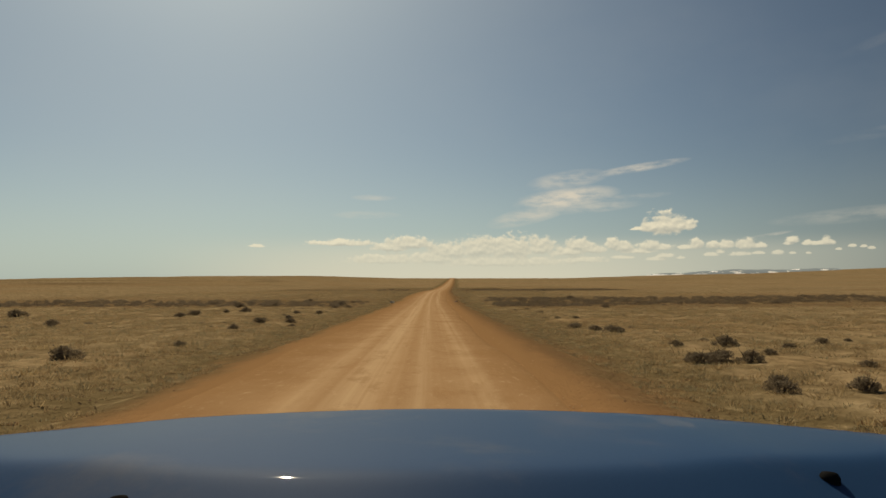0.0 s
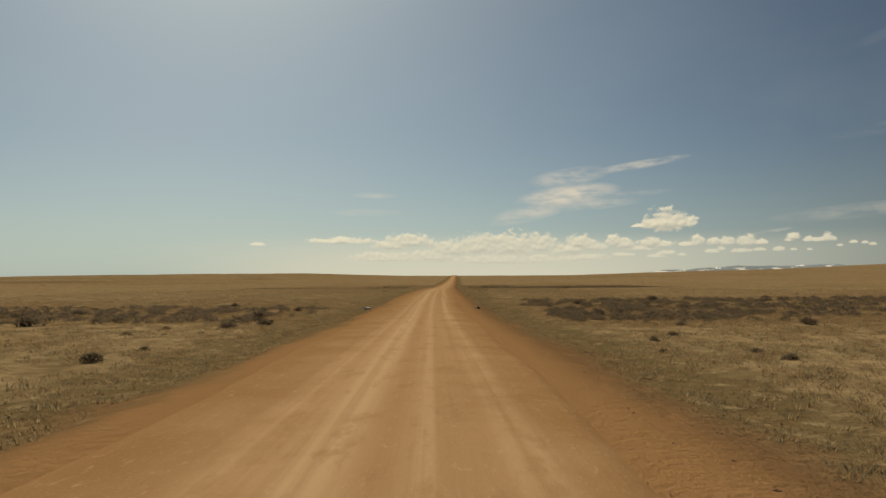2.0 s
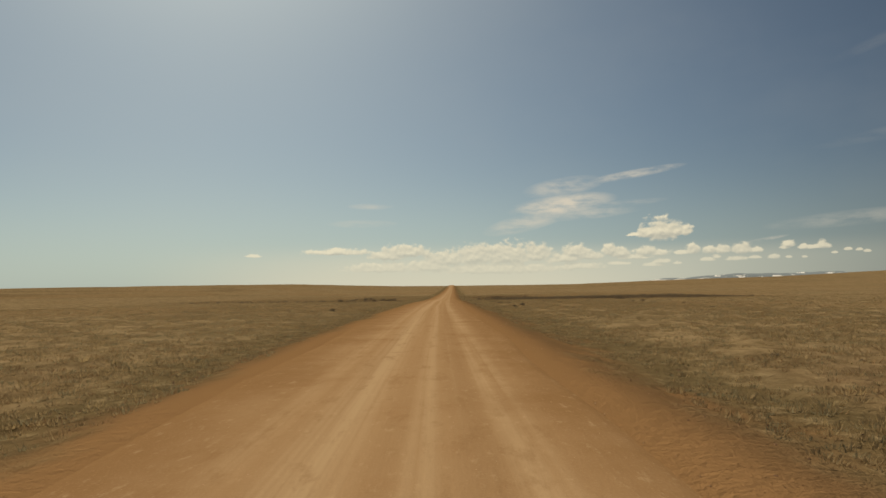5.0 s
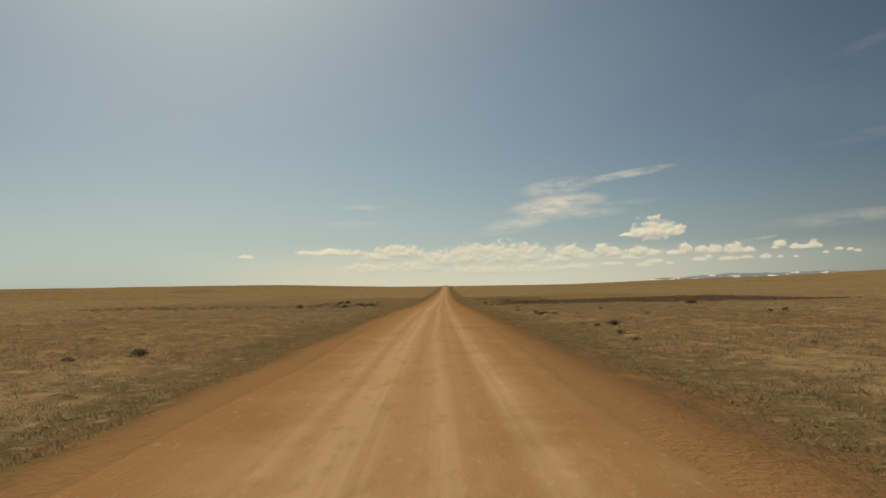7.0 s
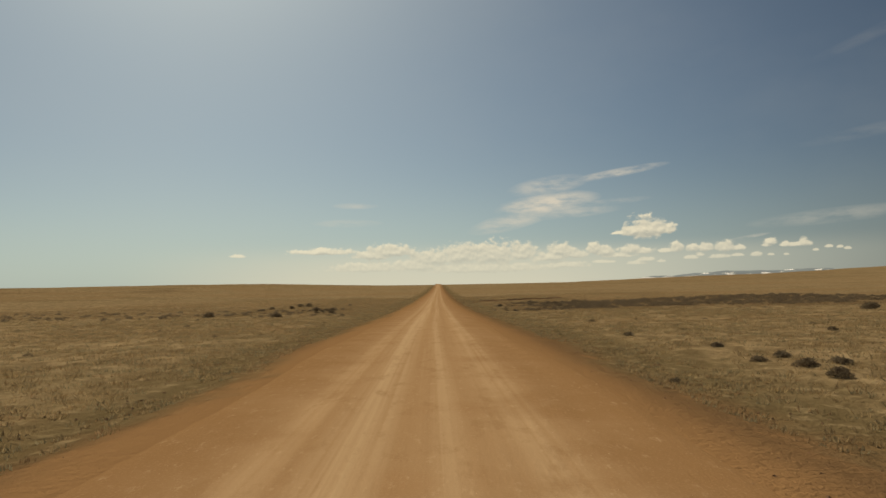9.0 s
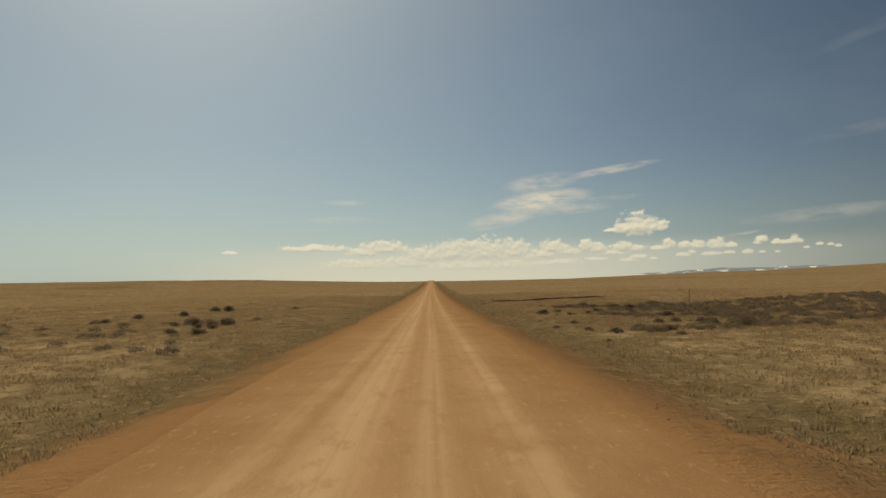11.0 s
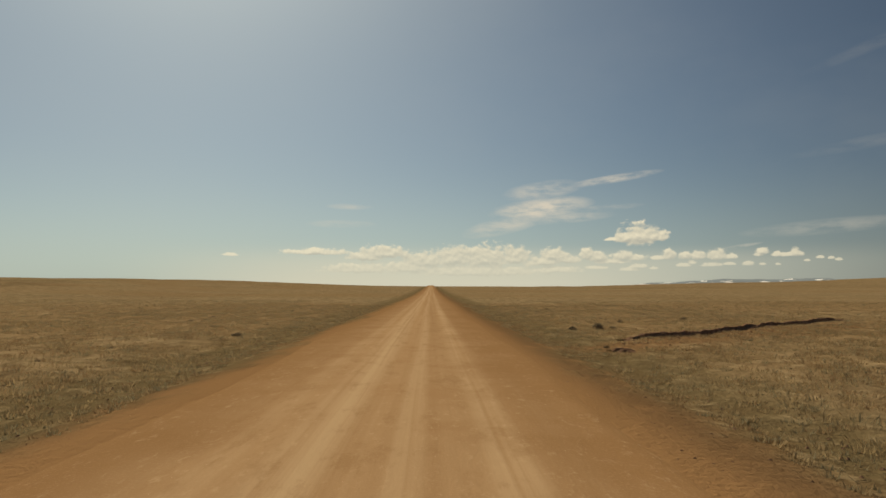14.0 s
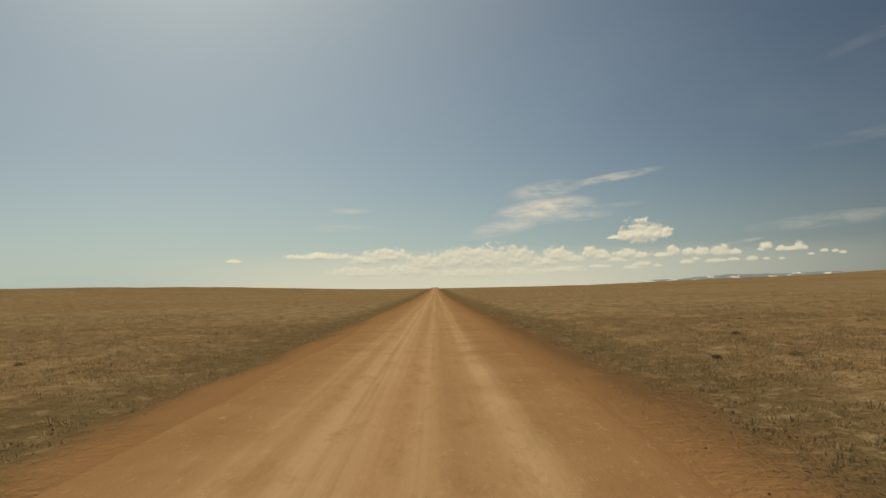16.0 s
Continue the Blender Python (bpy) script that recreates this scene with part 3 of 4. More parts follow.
BUSHES_MID = [  # x, y, width
    (-14.7, 152, 0.5), (-13.2, 153.2, 0.7), (7.1, 153.9, 0.35), (2.6, 157.2, 0.4), (2.8, 160.3, 0.55), (3.2, 166.5, 0.46),
    (4.1, 167, 0.65), (3, 169.1, 0.37), (10.4, 183.2, 0.45),
    (2.9, 184.7, 0.57), (-0.2, 184.8, 0.3), (20, 185, 0.6), (21.6, 186.1, 0.7), (3.3, 186.7, 0.61), (4.3, 187.1, 0.67),
    (3, 188.3, 0.51), (3.9, 189, 0.54), (3.5, 192.1, 0.5), (10.3, 198.2, 0.49), (2.6, 198.5, 0.5), (3.7, 210.1, 0.51),
    (27.5, 223.9, 1.6), (28.4, 225.6, 1.32), (-18.3, 231.3, 1.4),
]
BUSHES_DRAW = [  # x, y, width
    (-25.5, 236, 1.4), (1.6, 236.3, 0.3), (4.3, 236.6, 0.44), (2.8, 239.9, 0.74), (5.1, 240.3, 0.74), (4.1, 241.1, 0.85),
    (2.1, 241.9, 0.55), (9.3, 242.4, 1), (-15.5, 243.7, 0.93), (8.6, 244.4, 0.91), (1.2, 244.7, 0.49), (-17.3, 245.1, 0.79),
    (8.5, 245.7, 0.77), (6.5, 246, 0.66), (11.1, 246.4, 0.97), (7.7, 247, 0.7), (2.6, 247.5, 0.65), (-16.4, 248.7, 0.92),
    (-17.5, 249.7, 0.66), (-19.1, 250.9, 0.69), (1.4, 251.2, 0.3), (-17.3, 251.5, 1.13), (-18.5, 252.1, 1.5), (-16.7, 252.5, 1.2),
    (12, 253.4, 0.82), (9.4, 253.4, 0.96), (-20.3, 253.8, 0.72), (-23.5, 254.3, 0.74),
]
BUSHES_FAR = [  # x, y, width
    (7.9, 255.4, 0.89), (-25.9, 257.3, 0.79), (6.6, 257.3, 0.69), (4.4, 257.9, 0.5), (6, 259.5, 0.59), (3.1, 260.7, 0.9),
    (4.1, 261, 0.6), (6.9, 261, 0.8), (4.6, 262.6, 0.41), (-26.1, 263, 1.06), (10, 263.8, 0.9), (12.2, 268, 1.1),
    (-24.6, 268.2, 1.15), (11.4, 268.7, 1.3), (10.4, 269.8, 1.2), (9, 271.1, 1), (8.2, 271.6, 1.3), (7.2, 272.2, 1.1),
    (5.8, 274.6, 0.35), (15.3, 275.3, 1.5), (5.5, 277.2, 0.39), (-25.8, 280.4, 1.3), (-24.6, 280.8, 1.46), (-18.5, 282.9, 1),
    (1.1, 293.6, 0.25), (-12.5, 299.2, 0.55), (3.9, 303.7, 0.45), (3.3, 304.1, 0.7), (2.1, 304.2, 0.55), (6.2, 310.9, 0.5),
    (10.6, 313, 0.5), (2.2, 327.5, 0.35), (6, 335.3, 0.4),
]
moulds = [make_bush(k) for k in range(5)]
used = set()
r = random.Random(3)
for x, y, w in BUSHES_NEAR + BUSHES_CREEK + BUSHES_BELT + BUSHES_MID + BUSHES_DRAW + BUSHES_FAR:
    k = r.randrange(5)
    px, py, pz = place(x, y, 0.02)
    m = Matrix.Translation((px, py, pz)) @ Matrix.Rotation(r.uniform(0, 6.28), 4, "Z") @ Matrix.Diagonal((w, w * r.uniform(0.85, 1.1), w * r.uniform(0.8, 1.05), 1))
    if k in used:
        ob = copy_thing(moulds[k], Matrix())
    else:
        ob = moulds[k]
        used.add(k)
    ob.matrix_basis = m


def thicket(name, spots, seed, label):
    """Many bushes that run together, joined."""
    r = random.Random(seed)
    close = [leaf_cloud(random.Random(50 + k), 330, 0.5, 0.02, 0.037) for k in range(6)]
    off = [leaf_cloud(random.Random(70 + k), 110, 0.5, 0.02, 0.064) for k in range(6)]
    close, off = [[(np.array(v), np.array(f)) for v, f in kinds] for kinds in (close, off)]
    V, Fa, n = [], [], 0
    for x, y, w in spots:
        v, f = r.choice(close if -27 < x < 21 else off)
        a = r.uniform(0, 6.28)
        px, py, pz = place(x, y, 0.02)
        c, s = math.cos(a), math.sin(a)
        q = np.stack([v[:, 0] * c - v[:, 1] * s, v[:, 0] * s + v[:, 1] * c, v[:, 2] * r.uniform(0.75, 1.05)], 1) * w
        V.append(q + (px, py, pz))
        Fa.append(f + n)
        n += len(v)
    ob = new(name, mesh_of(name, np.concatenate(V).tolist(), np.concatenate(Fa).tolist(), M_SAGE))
    tagged(ob, label, "shrubs", kind="stuff")


def scatter(n, xr, yr, seed, keep=lambda x, y: True, w=(0.5, 1.2)):
    r, out = random.Random(seed), []
    while len(out) < n:
        x, y = r.uniform(*xr), r.uniform(*yr)
        if abs(x - float(centre(np.array(y)))) > 7.5 and keep(x, y):
            out.append((x, y, r.uniform(*w)))
    return out


def strip(points, n, wide, seed, w=(0.4, 0.9)):
    """Bushes strung out along a line."""
    g, out = random.Random(seed), []
    for _ in range(n):
        k = g.randrange(len(points) - 1)
        (ax, ay), (bx, by) = points[k:k + 2]
        q = g.uniform(0, 1)
        out.append((ax + (bx - ax) * q + g.gauss(0, wide * 0.4), ay + (by - ay) * q + g.gauss(0, wide), g.uniform(*w)))
    return out


def patchy(x, y):
    return float(swell(x * 1.0, y * 1.0, 7.0)) > -0.25


BELT = "dense belt of dark grey-green sagebrush along the draw"
spots = scatter(1020, (4, 62), (69, 116), 11, lambda x, y: abs(y - 87 - 0.2 * x) < 17 - 0.08 * x and (x > 0.6 * (y - 74.4) - 1.5 or y > 93) and patchy(x, y), (0.5, 1.2))
spots += scatter(70, (4, 15), (71, 90), 35, lambda x, y: x > 0.6 * (y - 74.4) - 1.5, (0.5, 1.0))
spots += scatter(860, (-90, -11), (68, 100), 12, lambda x, y: abs(y - 81) < 10)
thicket("sagebrush_belt", spots, 1, BELT)
spots = scatter(1150, (11, 66), (240, 312), 13, lambda x, y: 243 + 0.12 * x < y < 270 + 0.95 * (x - 12) and patchy(x, y), (0.5, 1.25))
spots += scatter(190, (7, 24), (241, 276), 28, lambda x, y: y > 239 + 0.35 * x, (0.45, 1.05))
spots += strip([(5.3, 272.5), (8.8, 271.1), (11.2, 269.0), (13.4, 266.2)], 75, 0.6, 17)
spots += strip([(2.6, 260.6), (4.2, 258.0), (6.5, 256.3)], 12, 0.4, 18, (0.3, 0.6))
spots += strip([(6.5, 256.3), (8.6, 254.3), (13.0, 252.4)], 60, 0.6, 19)
spots += strip([(3.6, 240.3), (6.0, 240.0), (9.5, 242.0), (14.0, 244.0)], 55, 0.9, 20)
spots += scatter(130, (-60, -13), (225, 262), 14, lambda x, y: abs(y - 245) < 14, (0.5, 1.0))
thicket("sagebrush_belt", spots, 2, BELT)
spots = scatter(320, (-34, 34), (5, 350), 16, w=(0.18, 0.42))
spots += scatter(220, (-160, 160), (10, 360), 15, lambda x, y: abs(x) > 16, (0.25, 0.6))
thicket("scattered_sagebrush", spots, 3, "scattered small sagebrush bushes across dry grass")


# ---------------------------------------------------------------- grass
def grass(name, n, near, far, yr, high, seed, blades, label, mat, wide, thick, pull=1.5):
    """Clumps of thin bent blades; wide is a clump's spread, thick a blade's half width at its foot."""
    g = np.random.default_rng(seed)
    q = g.uniform(0, 1, n) ** pull
    left = g.uniform(size=n) < 0.5
    y = g.uniform(*yr, n)
    s = np.where(left, -1, 1) * (near + 0.45 * swell(y, np.where(left, 40.0, 0.0), 8.0) + (far - near) * q)
    thin = (swell(s, y, 5.0) + 0.7 * swell(y, s, 17.0) + g.uniform(-0.8, 0.8, n)) > -0.25
    s, y = s[thin], y[thin]
    n = len(s)
    x, z = centre(y) + s, land(s, y)
    size = g.uniform(0.55, 1.35, n) * (0.55 + 0.45 * step(near, near + 3, np.abs(s)))
    V = np.empty((n, blades, 3, 3))
    for k in range(blades):
        a, b = g.uniform(0, 6.28, n), g.uniform(0, 6.28, n)
        off = wide * size * np.sqrt(g.uniform(0, 1, n))
        hgt = high * size * g.uniform(0.6, 1.15, n) * (1.1 - 0.5 * off / (wide * 1.35))
        bx, by = x + off * np.cos(b), y + off * np.sin(b)
        tx = bx + (1.15 * np.cos(b) * off / wide + 0.6 * np.cos(a)) * hgt
        ty = by + (1.15 * np.sin(b) * off / wide + 0.6 * np.sin(a)) * hgt
        wd = thick * g.uniform(0.6, 1.4, n)
        for j, sgn in ((0, -1), (1, 1)):
            V[:, k, j] = np.stack([bx - sgn * np.sin(a) * wd, by + sgn * np.cos(a) * wd, z - 0.02], 1)
        V[:, k, 2] = np.stack([tx, ty, z + hgt], 1)
    me = mesh_of(name, V.reshape(-1, 3).tolist(), np.arange(n * blades * 3).reshape(-1, 3).tolist(), mat)
    tagged(new(name, me), label, "grass", kind="stuff")


M_WEED = plant_material("brown_weeds", (0.25, 0.165, 0.088), (0.39, 0.265, 0.145), 1.4, 0.45)
M_OLIVE = plant_material("olive_blades", (0.225, 0.190, 0.112), (0.36, 0.305, 0.185), 1.4, 0.45)
M_BLEACHED = plant_material("bleached_tufts", (0.31, 0.23, 0.12), (0.46, 0.35, 0.19), 1.4, 0.5)
STRAW = "dry straw-coloured bunch grass beside the road"
grass("roadside_grass", 62000, 4.25, 24, (2, 350), 0.105, 21, 16, STRAW, M_STRAW, 0.17, 0.013, 1.3)
grass("olive_grass", 42000, 4.25, 26, (2, 350), 0.095, 23, 15, "low grey-olive grass clumps beside the road", M_OLIVE, 0.21, 0.013, 1.3)
grass("brown_weeds", 22000, 4.3, 34, (2, 360), 0.085, 24, 13, "low reddish-brown weeds among the dry grass", M_WEED, 0.20, 0.012)
grass("bleached_tufts", 9000, 5.0, 45, (2, 360), 0.15, 25, 24, "pale bleached tufts of bunch grass", M_BLEACHED, 0.20, 0.012)
grass("draw_weeds", 13000, 7, 60, (236, 300), 0.14, 28, 9, "reddish-brown weeds among the sagebrush of the draw", M_WEED, 0.2, 0.014, 1.2)
grass("draw_weeds", 11000, 7, 60, (66, 112), 0.14, 29, 9, "reddish-brown weeds among the sagebrush of the draw", M_WEED, 0.2, 0.014, 1.2)
grass("field_grass", 45000, 16, 60, (5, 380), 0.13, 26, 8, "dry straw-coloured bunch grass over the field", M_STRAW, 0.24, 0.022, 1.2)
grass("field_weeds", 26000, 16, 60, (5, 380), 0.11, 27, 8, "low grey-olive grass clumps over the field", M_OLIVE, 0.28, 0.022, 1.2)
grass("prairie_grass", 45000, 45, 150, (5, 470), 0.15, 22, 4, "dry straw-coloured bunch grass over the open prairie", M_STRAW, 0.24, 0.035)


# ---------------------------------------------------------------- loose stones and clods
def pebbles(name, n, lo, hi, size, seed, mat, label):
    g = random.Random(seed)
    V, Fa = [], []
    for _ in range(n):
        y = g.uniform(3, 340)
        s = g.uniform(lo, hi) * g.choice((-1, 1))
        s -= 1.0 if s < -2.5 else 0.0
        x = float(centre(np.array(y))) + s
        sa, ya = np.array(s), np.array(float(y))
        z = float(max(land(sa, ya), road_height(sa, ya)))
        k = size * g.uniform(0.4, 1.5)
        b = len(V)
        a = g.uniform(0, 6.28)
        ring = [(x + k * math.cos(a + j * 1.2566) * g.uniform(0.7, 1.1), y + k * math.sin(a + j * 1.2566) * g.uniform(0.7, 1.1), z - 0.01) for j in range(5)]
        V += ring + [(x + k * 0.2, y, z + k * g.uniform(0.2, 0.5)), (x - k * 0.3, y + k * 0.2, z + k * g.uniform(0.15, 0.4))]
        Fa += [(b, b + 1, b + 5), (b + 1, b + 2, b + 5), (b + 2, b + 6, b + 5), (b + 2, b + 3, b + 6), (b + 3, b + 4, b + 6), (b + 4, b, b + 5), (b + 4, b + 5, b + 6)]
    tagged(new(name, mesh_of(name, V, Fa, mat)), label, "stones", kind="stuff")


def wash_clods(n, seed):
    """Lumps of earth strewn below the washed-out bank."""
    g = random.Random(seed)
    V, Fa = [], []
    for _ in range(n):
        q, d = g.uniform(0, 1) ** 1.3, abs(g.gauss(0, 1.1)) + 0.1
        x, y, z = place(1.5 + 18 * q + 0.67 * d, 295.0 + 17.5 * q - 0.74 * d, 0.01)
        k = g.uniform(0.02, 0.07)
        b = len(V)
        V += [(x + k * math.cos(j * 1.2566) * g.uniform(0.7, 1.2), y + k * math.sin(j * 1.2566) * g.uniform(0.7, 1.2), z) for j in range(5)]
        V += [(x + k * g.uniform(-0.3, 0.3), y + k * g.uniform(-0.3, 0.3), z + k * g.uniform(0.5, 1.1))]
        Fa += [(b + j, b + (j + 1) % 5, b + 5) for j in range(5)]
    tagged(new("bank_clods", mesh_of("bank_clods", V, Fa, M_EARTH)), "crumbled brown clods below the washed-out earth bank", "stones", kind="stuff")


wash_clods(420, 33)
pebbles("road_gravel", 4500, 0.2, 3.6, 0.011, 31, M_STONE, "loose gravel strewn over the dirt road")
pebbles("earth_clods", 4200, 2.8, 5.6, 0.028, 32, M_EARTH, "reddish-brown clods of earth along the road shoulder")


# ---------------------------------------------------------------- culvert under the road
M_ZINC = plain_material("galvanised_steel", (0.46, 0.47, 0.47), 0.55, 0.5, 0.45, 6.0)
M_RUST = plain_material("rusty_steel", (0.20, 0.13, 0.09), 0.8, 0.3, 0.5, 6.0)


def culvert_pipe(x, y, aim, length, down, mat, label, radius=0.21, dip=2, turn=3):
    """Corrugated pipe end that sticks out of the bank towards +x (aim 1) or -x (aim -1)."""
    verts, faces, n, rings = [], [], 28, 26
    for wall in (0.0, 0.012):
        for i in range(rings + 1):
            q = i / rings
            rr = radius - wall + 0.008 * math.sin(i * 1.57)
            for k in range(n):
                a = 6.28318 * k / n
                dent = 1 - 0.07 * max(0.0, math.sin(a)) * q
                verts.append((aim * (q * length - 0.55 * length), rr * math.cos(a), rr * math.sin(a) * dent))
    for w in range(2):
        b = w * (rings + 1) * n
        for i in range(rings):
            for k in range(n):
                f = (b + i * n + k, b + i * n + (k + 1) % n, b + (i + 1) * n + (k + 1) % n, b + (i + 1) * n + k)
                faces.append(f if w == 0 else f[::-1])
    a, b = rings * n, (2 * rings + 1) * n
    faces += [(a + k, a + (k + 1) % n, b + (k + 1) % n, b + k) for k in range(n)]
    ob = new("culvert_pipe", mesh_of("culvert_pipe", verts, faces, mat, True))
    ob.matrix_basis = pose(x - aim * 0.45 * length, y, float(profile(y)) - down, 0, dip * aim, turn)
    tagged(ob, label, "culvert", "culvert ends under the road")


culvert_pipe(-8.08, 88.6, -1, 0.50, 0.17, M_ZINC, "short corrugated galvanised culvert pipe poking from the road bank", radius=0.115, dip=-8, turn=18)
culvert_pipe(0.32, 88.1, 1, 0.54, 0.24, M_RUST, "dark rusty corrugated culvert pipe poking from the road bank", radius=0.215, dip=-9, turn=-30)


# ---------------------------------------------------------------- fence post
def fence_post(x, y, high):
    verts, faces = [], []
    outline = ((-0.020, 0.0), (0.020, 0.0), (0.020, 0.006), (0.004, 0.006), (0.004, 0.028), (-0.004, 0.028), (-0.004, 0.006), (-0.020, 0.006))
    for z in (-0.35, high):
        verts += [(a, b, z) for a, b in outline]
    n = len(outline)
    faces += [(k, (k + 1) % n, n + (k + 1) % n, n + k) for k in range(n)]
    faces += [tuple(range(n, 2 * n)), tuple(range(n - 1, -1, -1))]
    top = new("fence_post")
    put(new("post", mesh_of("post", verts, faces, M_RUST)), top)
    for k in range(9):
        z = 0.25 + k * (high - 0.35) / 8
        v = [(a, b, z + c) for c in (-0.012, 0.012) for a, b in ((-0.009, -0.008), (0.009, -0.008), (0.009, 0.0), (-0.009, 0.0))]
        f = [(0, 1, 5, 4), (1, 2, 6, 5), (2, 3, 7, 6), (3, 0, 4, 7), (0, 3, 2, 1), (4, 5, 6, 7)]
        put(new("stud", mesh_of("stud", v, f, M_RUST)), top)
    top.matrix_basis = pose(*place(x, y), 0, 1.5, 20)
    tagged(top, "thin rusty steel fence post standing alone among sagebrush", "fence post")


fence_post(14.3, 263.0, 1.45)


# ---------------------------------------------------------------- washed-out bank
def earth_bank(points, high, seed, label):
    """A raw, undercut lip of earth along the points, its steep face towards the road."""
    g = random.Random(seed)
    pts = []
    for (ax, ay), (bx, by) in zip(points, points[1:]):
        n = max(2, int(math.hypot(bx - ax, by - ay) / 0.18))
        pts += [(ax + (bx - ax) * k / n, ay + (by - ay) * k / n) for k in range(n)]
    pts.append(points[-1])
    verts, faces, wob, tall = [], [], 0.0, 0.8
    last = len(pts) - 1
    for i, (x, y) in enumerate(pts):
        wob = 0.75 * wob + g.uniform(-0.07, 0.07)
        tall = 0.7 * tall + 0.3 * g.uniform(0.35, 1.25)
        h = high * tall * min(1.0, 0.3 + 7.0 * min(i, last - i) / last)
        _, _, z = place(x, y)
        foot = g.uniform(0.10, 0.32)
        for d, q in ((-foot, -0.2), (-foot * 0.55, 0.18 + g.uniform(-0.1, 0.15)), (-0.04 + g.uniform(-0.05, 0.05), 0.55 + g.uniform(-0.15, 0.1)), (g.uniform(-0.05, 0.03), 0.92), (0.08, 1.0 + g.uniform(-0.1, 0.1)), (0.22, 0.75), (0.45, 0.25), (0.7, -0.3)):
            verts.append((x - d * 0.25 + g.uniform(-0.03, 0.03), y + d + wob, z + q * h))
    n = 8
    for i in range(last):
        for k in range(n - 1):
            a = i * n + k
            faces.append((a, a + n, a + n + 1, a + 1))
    ob = new("earth_bank", mesh_of("earth_bank", verts, faces, M_EARTH))
    ob.data.materials.append(M_SOD)
    for p in ob.data.polygons:
        p.material_index = 1 if p.index % (n - 1) >= 4 else 0
    tagged(ob, label, "earth bank", "washed-out banks beside the road")


earth_bank([(2.3, 296.1), (3.7, 296.9), (5.3, 298.2), (7.6, 300.7), (10.4, 303.5), (15.0, 308.4), (21.0, 314.1)], 0.25, 5, "long raw brown earth bank washed out beside the road")
earth_bank([(0.98, 292.5), (1.3, 292.3), (1.62, 292.2)], 0.16, 6, "short raw brown earth bank washed out beside the road")


# ---------------------------------------------------------------- the car that sets out, seen over its bonnet
M_PAINT, t, b = material("blue_metallic_paint", 0.60, 0.0)
flake = noise_node(t, coords(t), 900.0, 2, 0.5)
dust = noise_node(t, coords(t), 3.0, 6, 0.65)
link(t, mix_node(t, math_node(t, "MULTIPLY", smooth_node(t, dust, 0.5, 0.8), 0.35), mix_node(t, flake, (0.012, 0.040, 0.105), (0.024, 0.078, 0.180)), (0.16, 0.15, 0.14)), b.inputs["Base Color"])
b.inputs["Coat Weight"].default_value, b.inputs["Coat Roughness"].default_value = 0.20, 0.03
b.inputs["Specular IOR Level"].default_value = 0.03
M_TRIM = plain_material("black_plastic", (0.018, 0.018, 0.018), 0.9, 0, 0.3, 40.0)
M_RUBBER = plain_material("tyre_rubber", (0.02, 0.02, 0.021), 0.85, 0, 0.3, 20.0)
M_ALLOY = plain_material("alloy", (0.55, 0.56, 0.57), 0.35, 0.9, 0.2, 20.0)
M_LAMP = plain_material("headlamp_lens", (0.6, 0.62, 0.62), 0.08, 0.0, 0.1, 10.0)


def loft(rows, close=False):
    """Faces between rows of points of equal number."""
    verts = [p for row in rows for p in row]
    n = len(rows[0])
    faces = []
    for i in range(len(rows) - 1):
        for k in range(n if close else n - 1):
            a, b = i * n + k, i * n + (k + 1) % n
            faces.append((a, b, b + n, a + n))
    return verts, faces


def solid(ob, thick):
    m = ob.modifiers.new("thickness", "SOLIDIFY")
    m.thickness, m.offset = thick, -1
    return ob


def crease(x):
    """Where the bonnet's top breaks down towards the windscreen."""
    return 0.935 + 0.17 * (x / 0.72) ** 2


def bonnet_height(x, y):
    z = 1.283 - 0.024 * abs(x / 0.85) ** 2 + 0.022 * max(0.0, (1.5 - y) / 0.6)
    z += 0.012 * math.exp(-((abs(x) - 0.45) / 0.12) ** 2) * min(1.0, max(0.0, 1.6 - y))
    nose = max(0.0, y - (1.46 - 0.16 * (x / 0.85) ** 2))
    back = crease(x) - y
    fall = 0.5 * (back + math.sqrt(back * back + 0.0004))
    return z - 1.9 * nose ** 1.8 - 0.42 * fall


def wheel(x, y, parent):
    hub = new("wheel")
    hub.parent = parent
    ring = [(0.13, 0.23), (0.13, 0.30), (0.10, 0.36), (0.0, 0.37), (-0.10, 0.36), (-0.13, 0.30), (-0.13, 0.23)]
    rows = [[(w, r * math.cos(a), r * math.sin(a)) for w, r in ring] for a in [6.28318 * k / 40 for k in range(41)]]
    put(new("tyre", mesh_of("tyre", *loft(rows), M_RUBBER, True)), hub)
    disc = [(0.12, 0.235), (0.06, 0.22), (0.05, 0.10), (0.08, 0.07), (0.08, 0.0)]
    disc = [(0.12 - 0.24, 0.235)] + disc
    rows = [[(w * (1 if x > 0 else -1), r * math.cos(a) * (1 + 0.02 * math.sin(5 * a)), r * math.sin(a)) for w, r in disc] for a in [6.28318 * k / 40 for k in range(41)]]
    put(new("rim", mesh_of("rim", *loft(rows), M_ALLOY, True)), hub)
    hub.matrix_basis = pose(x, y, 0.37)


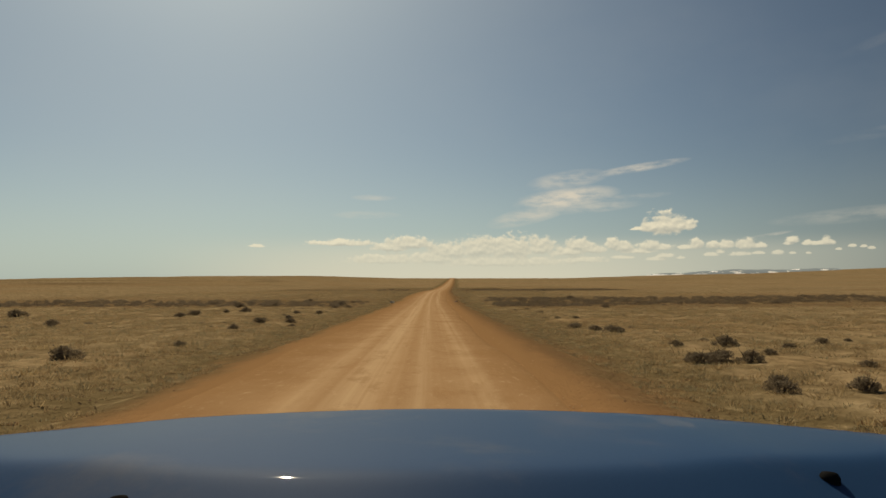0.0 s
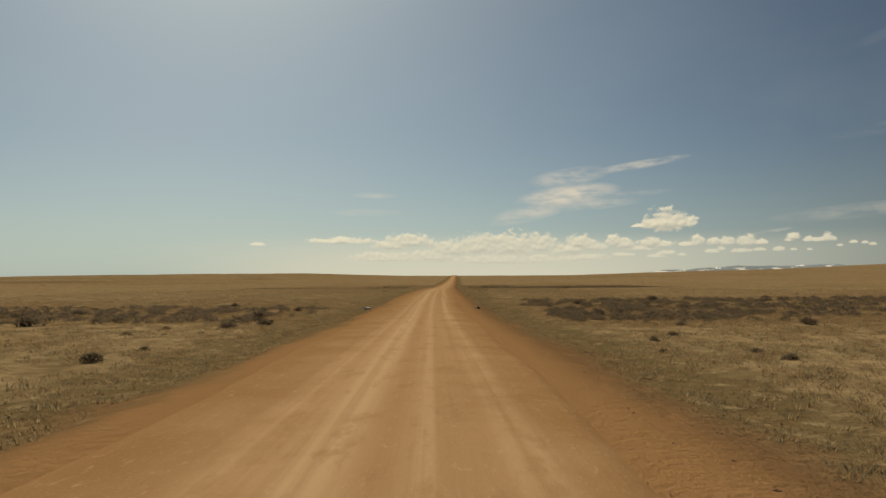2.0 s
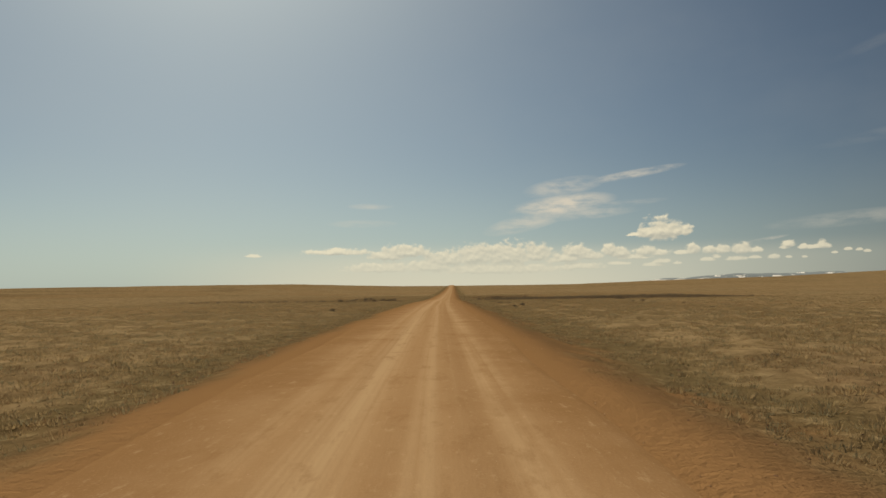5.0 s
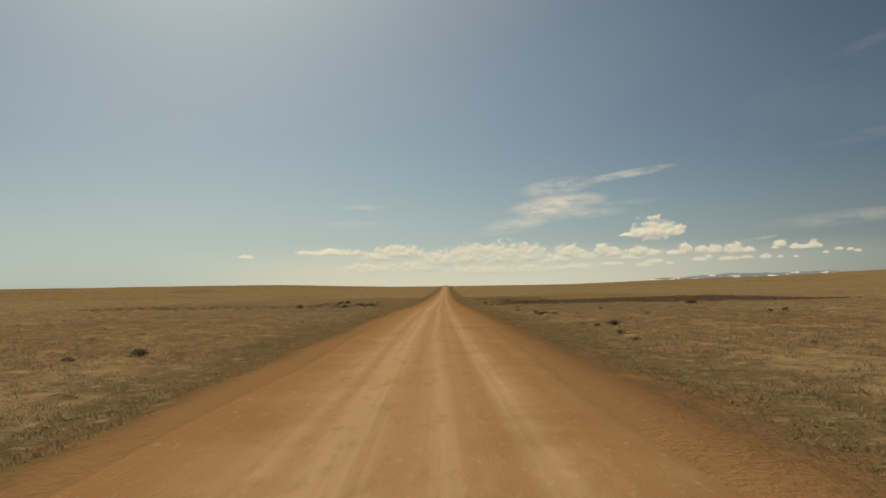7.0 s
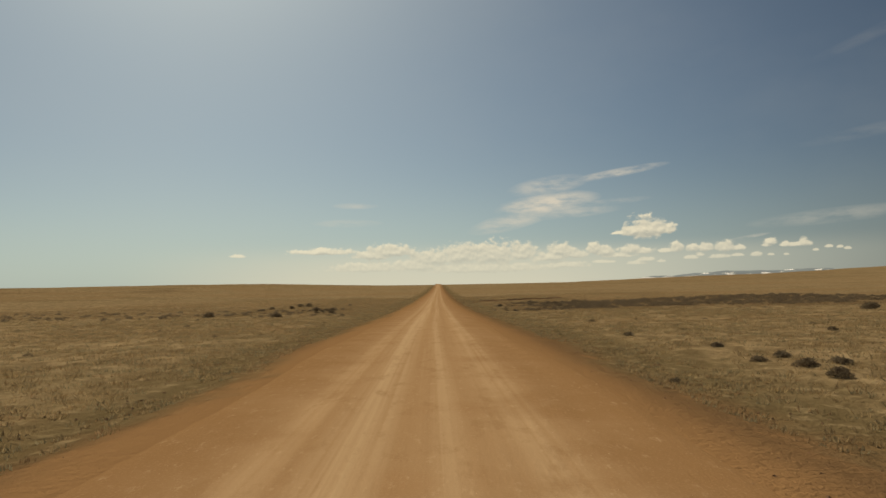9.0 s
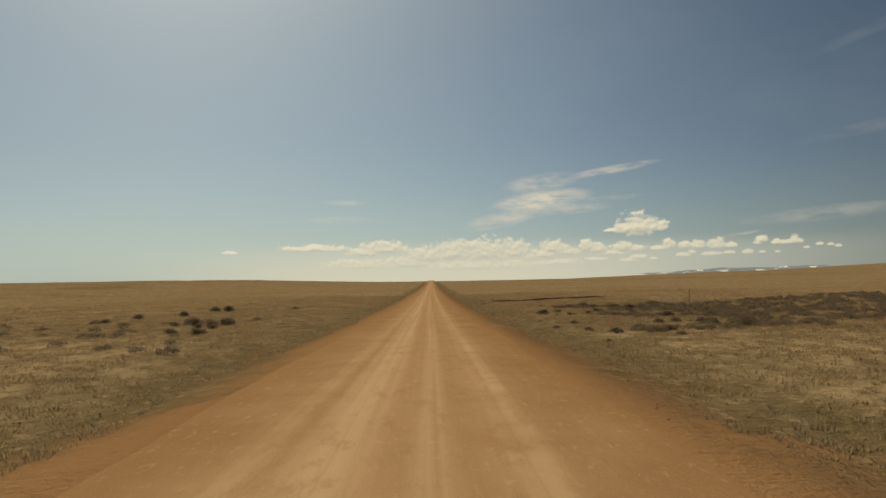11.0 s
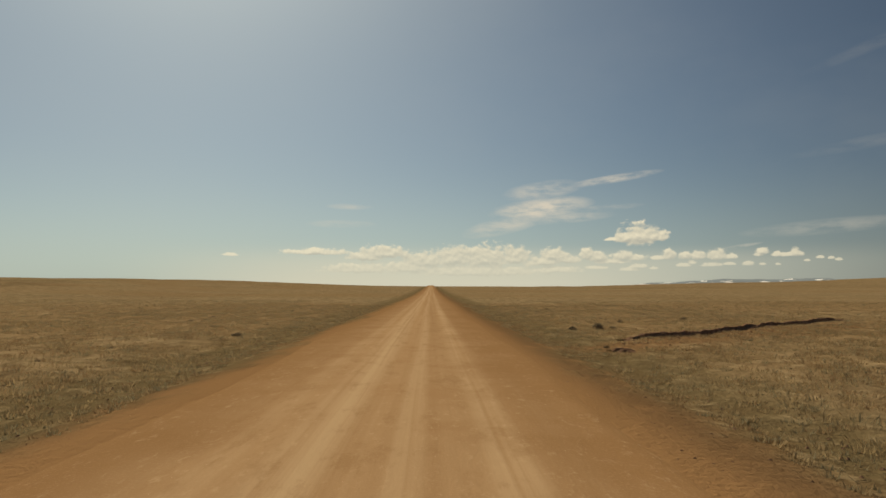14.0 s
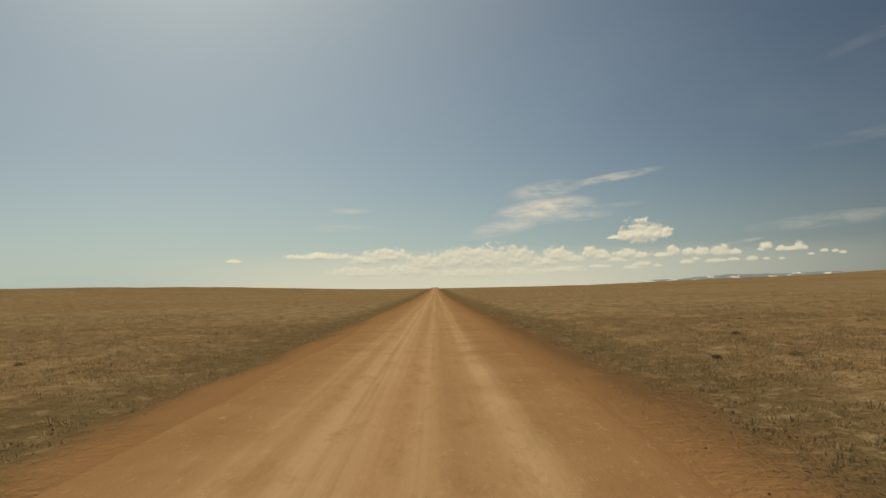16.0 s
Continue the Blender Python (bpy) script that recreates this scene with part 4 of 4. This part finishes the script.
def build_car():
    car = new("car")
    xs = [-0.86 + 1.72 * k / 36 for k in range(37)]
    rows = []
    for k in range(49):
        row = []
        for x in xs:
            rear, front = crease(x) - 0.135, 1.77 - 0.10 * (x / 0.86) ** 2
            y = rear + (front - rear) * (k / 48) ** 1.5
            row.append((x * (1 - 0.05 * max(0, y - 1.2)), y, bonnet_height(x, y + 0.10 * (x / 0.86) ** 2 * max(0.0, (y - 1.2) / 0.5)) - 0.02 * max(0.0, 1 - k / 3)))
        rows.append(row)
    solid(put(new("bonnet", mesh_of("bonnet", *loft(rows), M_PAINT, True)), car), 0.012)
    rows = [[(x * 1.02, y + 0.20 * (x / 0.86) ** 2 * q, 1.20 + z - 0.012 * (x / 0.86) ** 2) for x in xs] for y, z, q in ((0.34, -0.05, 0.1), (0.42, -0.01, 0.3), (0.6, -0.01, 0.7), (0.78, -0.006, 1.0), (0.83, -0.02, 1.0), (0.85, -0.06, 1.0))]
    solid(put(new("cowl", mesh_of("cowl", *loft(rows), M_TRIM, True)), car), 0.01)
    for sgn in (-1, 1):
        prof = ((0.868, 1.235), (0.905, 1.20), (0.925, 1.08), (0.94, 0.85), (0.93, 0.60))
        rows = []
        for k in range(25):
            y = -0.1 + 1.75 * k / 24
            arch = math.sqrt(max(0.0, 0.46 ** 2 - (y - 0.95) ** 2))
            rows.append([(sgn * (w - 0.10 * max(0, y - 1.2)), y - 0.10, max(z - 0.14 * max(0, y - 1.15) ** 1.5, 0.40 + arch if arch > 0 else 0.40)) for w, z in prof])
        solid(put(new("fender", mesh_of("fender", *loft(rows), M_PAINT, True)), car), 0.01)
        rows = [[(sgn * (0.50 + 0.30 * i / 8), 1.79 - 0.10 * (i / 8) ** 2 + 0.03 * math.sin(3.14 * k / 4), 0.86 + 0.17 * k / 4) for k in range(5)] for i in range(9)]
        solid(put(new("headlight", mesh_of("headlight", *loft(rows), M_LAMP, True)), car), 0.02)
        # round washer nozzle on the rear slope of the bonnet
        cap = [[(0.014 * q * math.cos(a), 0.014 * q * math.sin(a), h) for a in [6.28318 * k / 16 for k in range(16)]] for q, h in ((1.0, 0.0), (1.0, 0.014), (0.75, 0.020), (0.02, 0.022))]
        ob = put(new("washer_nozzle", mesh_of("washer_nozzle", *loft(cap, True), M_TRIM, True)), car)
        nx, ny = (-0.385, 0.905) if sgn < 0 else (0.545, 0.985)
        ob.matrix_basis = pose(nx, ny, bonnet_height(nx, ny) - 0.012)
        wheel(sgn * 0.80, 0.85, car)
        wheel(sgn * 0.80, -1.95, car)
        rows = [[(sgn * w, y, z) for w, z in ((0.93, 0.40), (0.95, 0.75), (0.93, 1.10), (0.88, 1.20))] for y in (-2.75, -2.4, -1.2, -0.2)]
        solid(put(new("side_panel", mesh_of("side_panel", *loft(rows), M_PAINT, True)), car), 0.03)
    rows = [[(-0.50 + 1.0 * i / 12, 1.80 + 0.02 * math.cos((i - 6) / 6), 0.86 + 0.17 * k / 8 + 0.004 * (k % 2)) for i in range(13)] for k in range(9)]
    solid(put(new("grille", mesh_of("grille", *loft(rows), M_TRIM)), car), 0.02)
    rows = [[(x * 1.08, 1.86 + d - 0.16 * (x / 0.86) ** 2, z) for x in xs] for d, z in ((-0.10, 0.90), (0.0, 0.84), (0.05, 0.70), (0.04, 0.52), (-0.06, 0.40))]
    solid(put(new("bumper", mesh_of("bumper", *loft(rows), M_PAINT, True)), car), 0.02)
    rows = [[(x, y, 0.42) for x in (-0.9, 0.0, 0.9)] for y in (-2.75, -1.0, 1.6)]
    solid(put(new("floor_pan", mesh_of("floor_pan", *loft(rows), M_TRIM)), car), 0.04)
    rows = [[(x, -2.75 - 0.03 * z, z) for x in (-0.9, 0.0, 0.9)] for z in (0.42, 0.8, 1.18)]
    solid(put(new("tail_panel", mesh_of("tail_panel", *loft(rows), M_PAINT, True)), car), 0.03)
    car.matrix_basis = pose(0, 0, float(profile(0.0)), 0.48, 0, 1.95)
    tagged(car, "glossy dark blue car with a broad bonnet, on the dirt road", "car")


build_car()
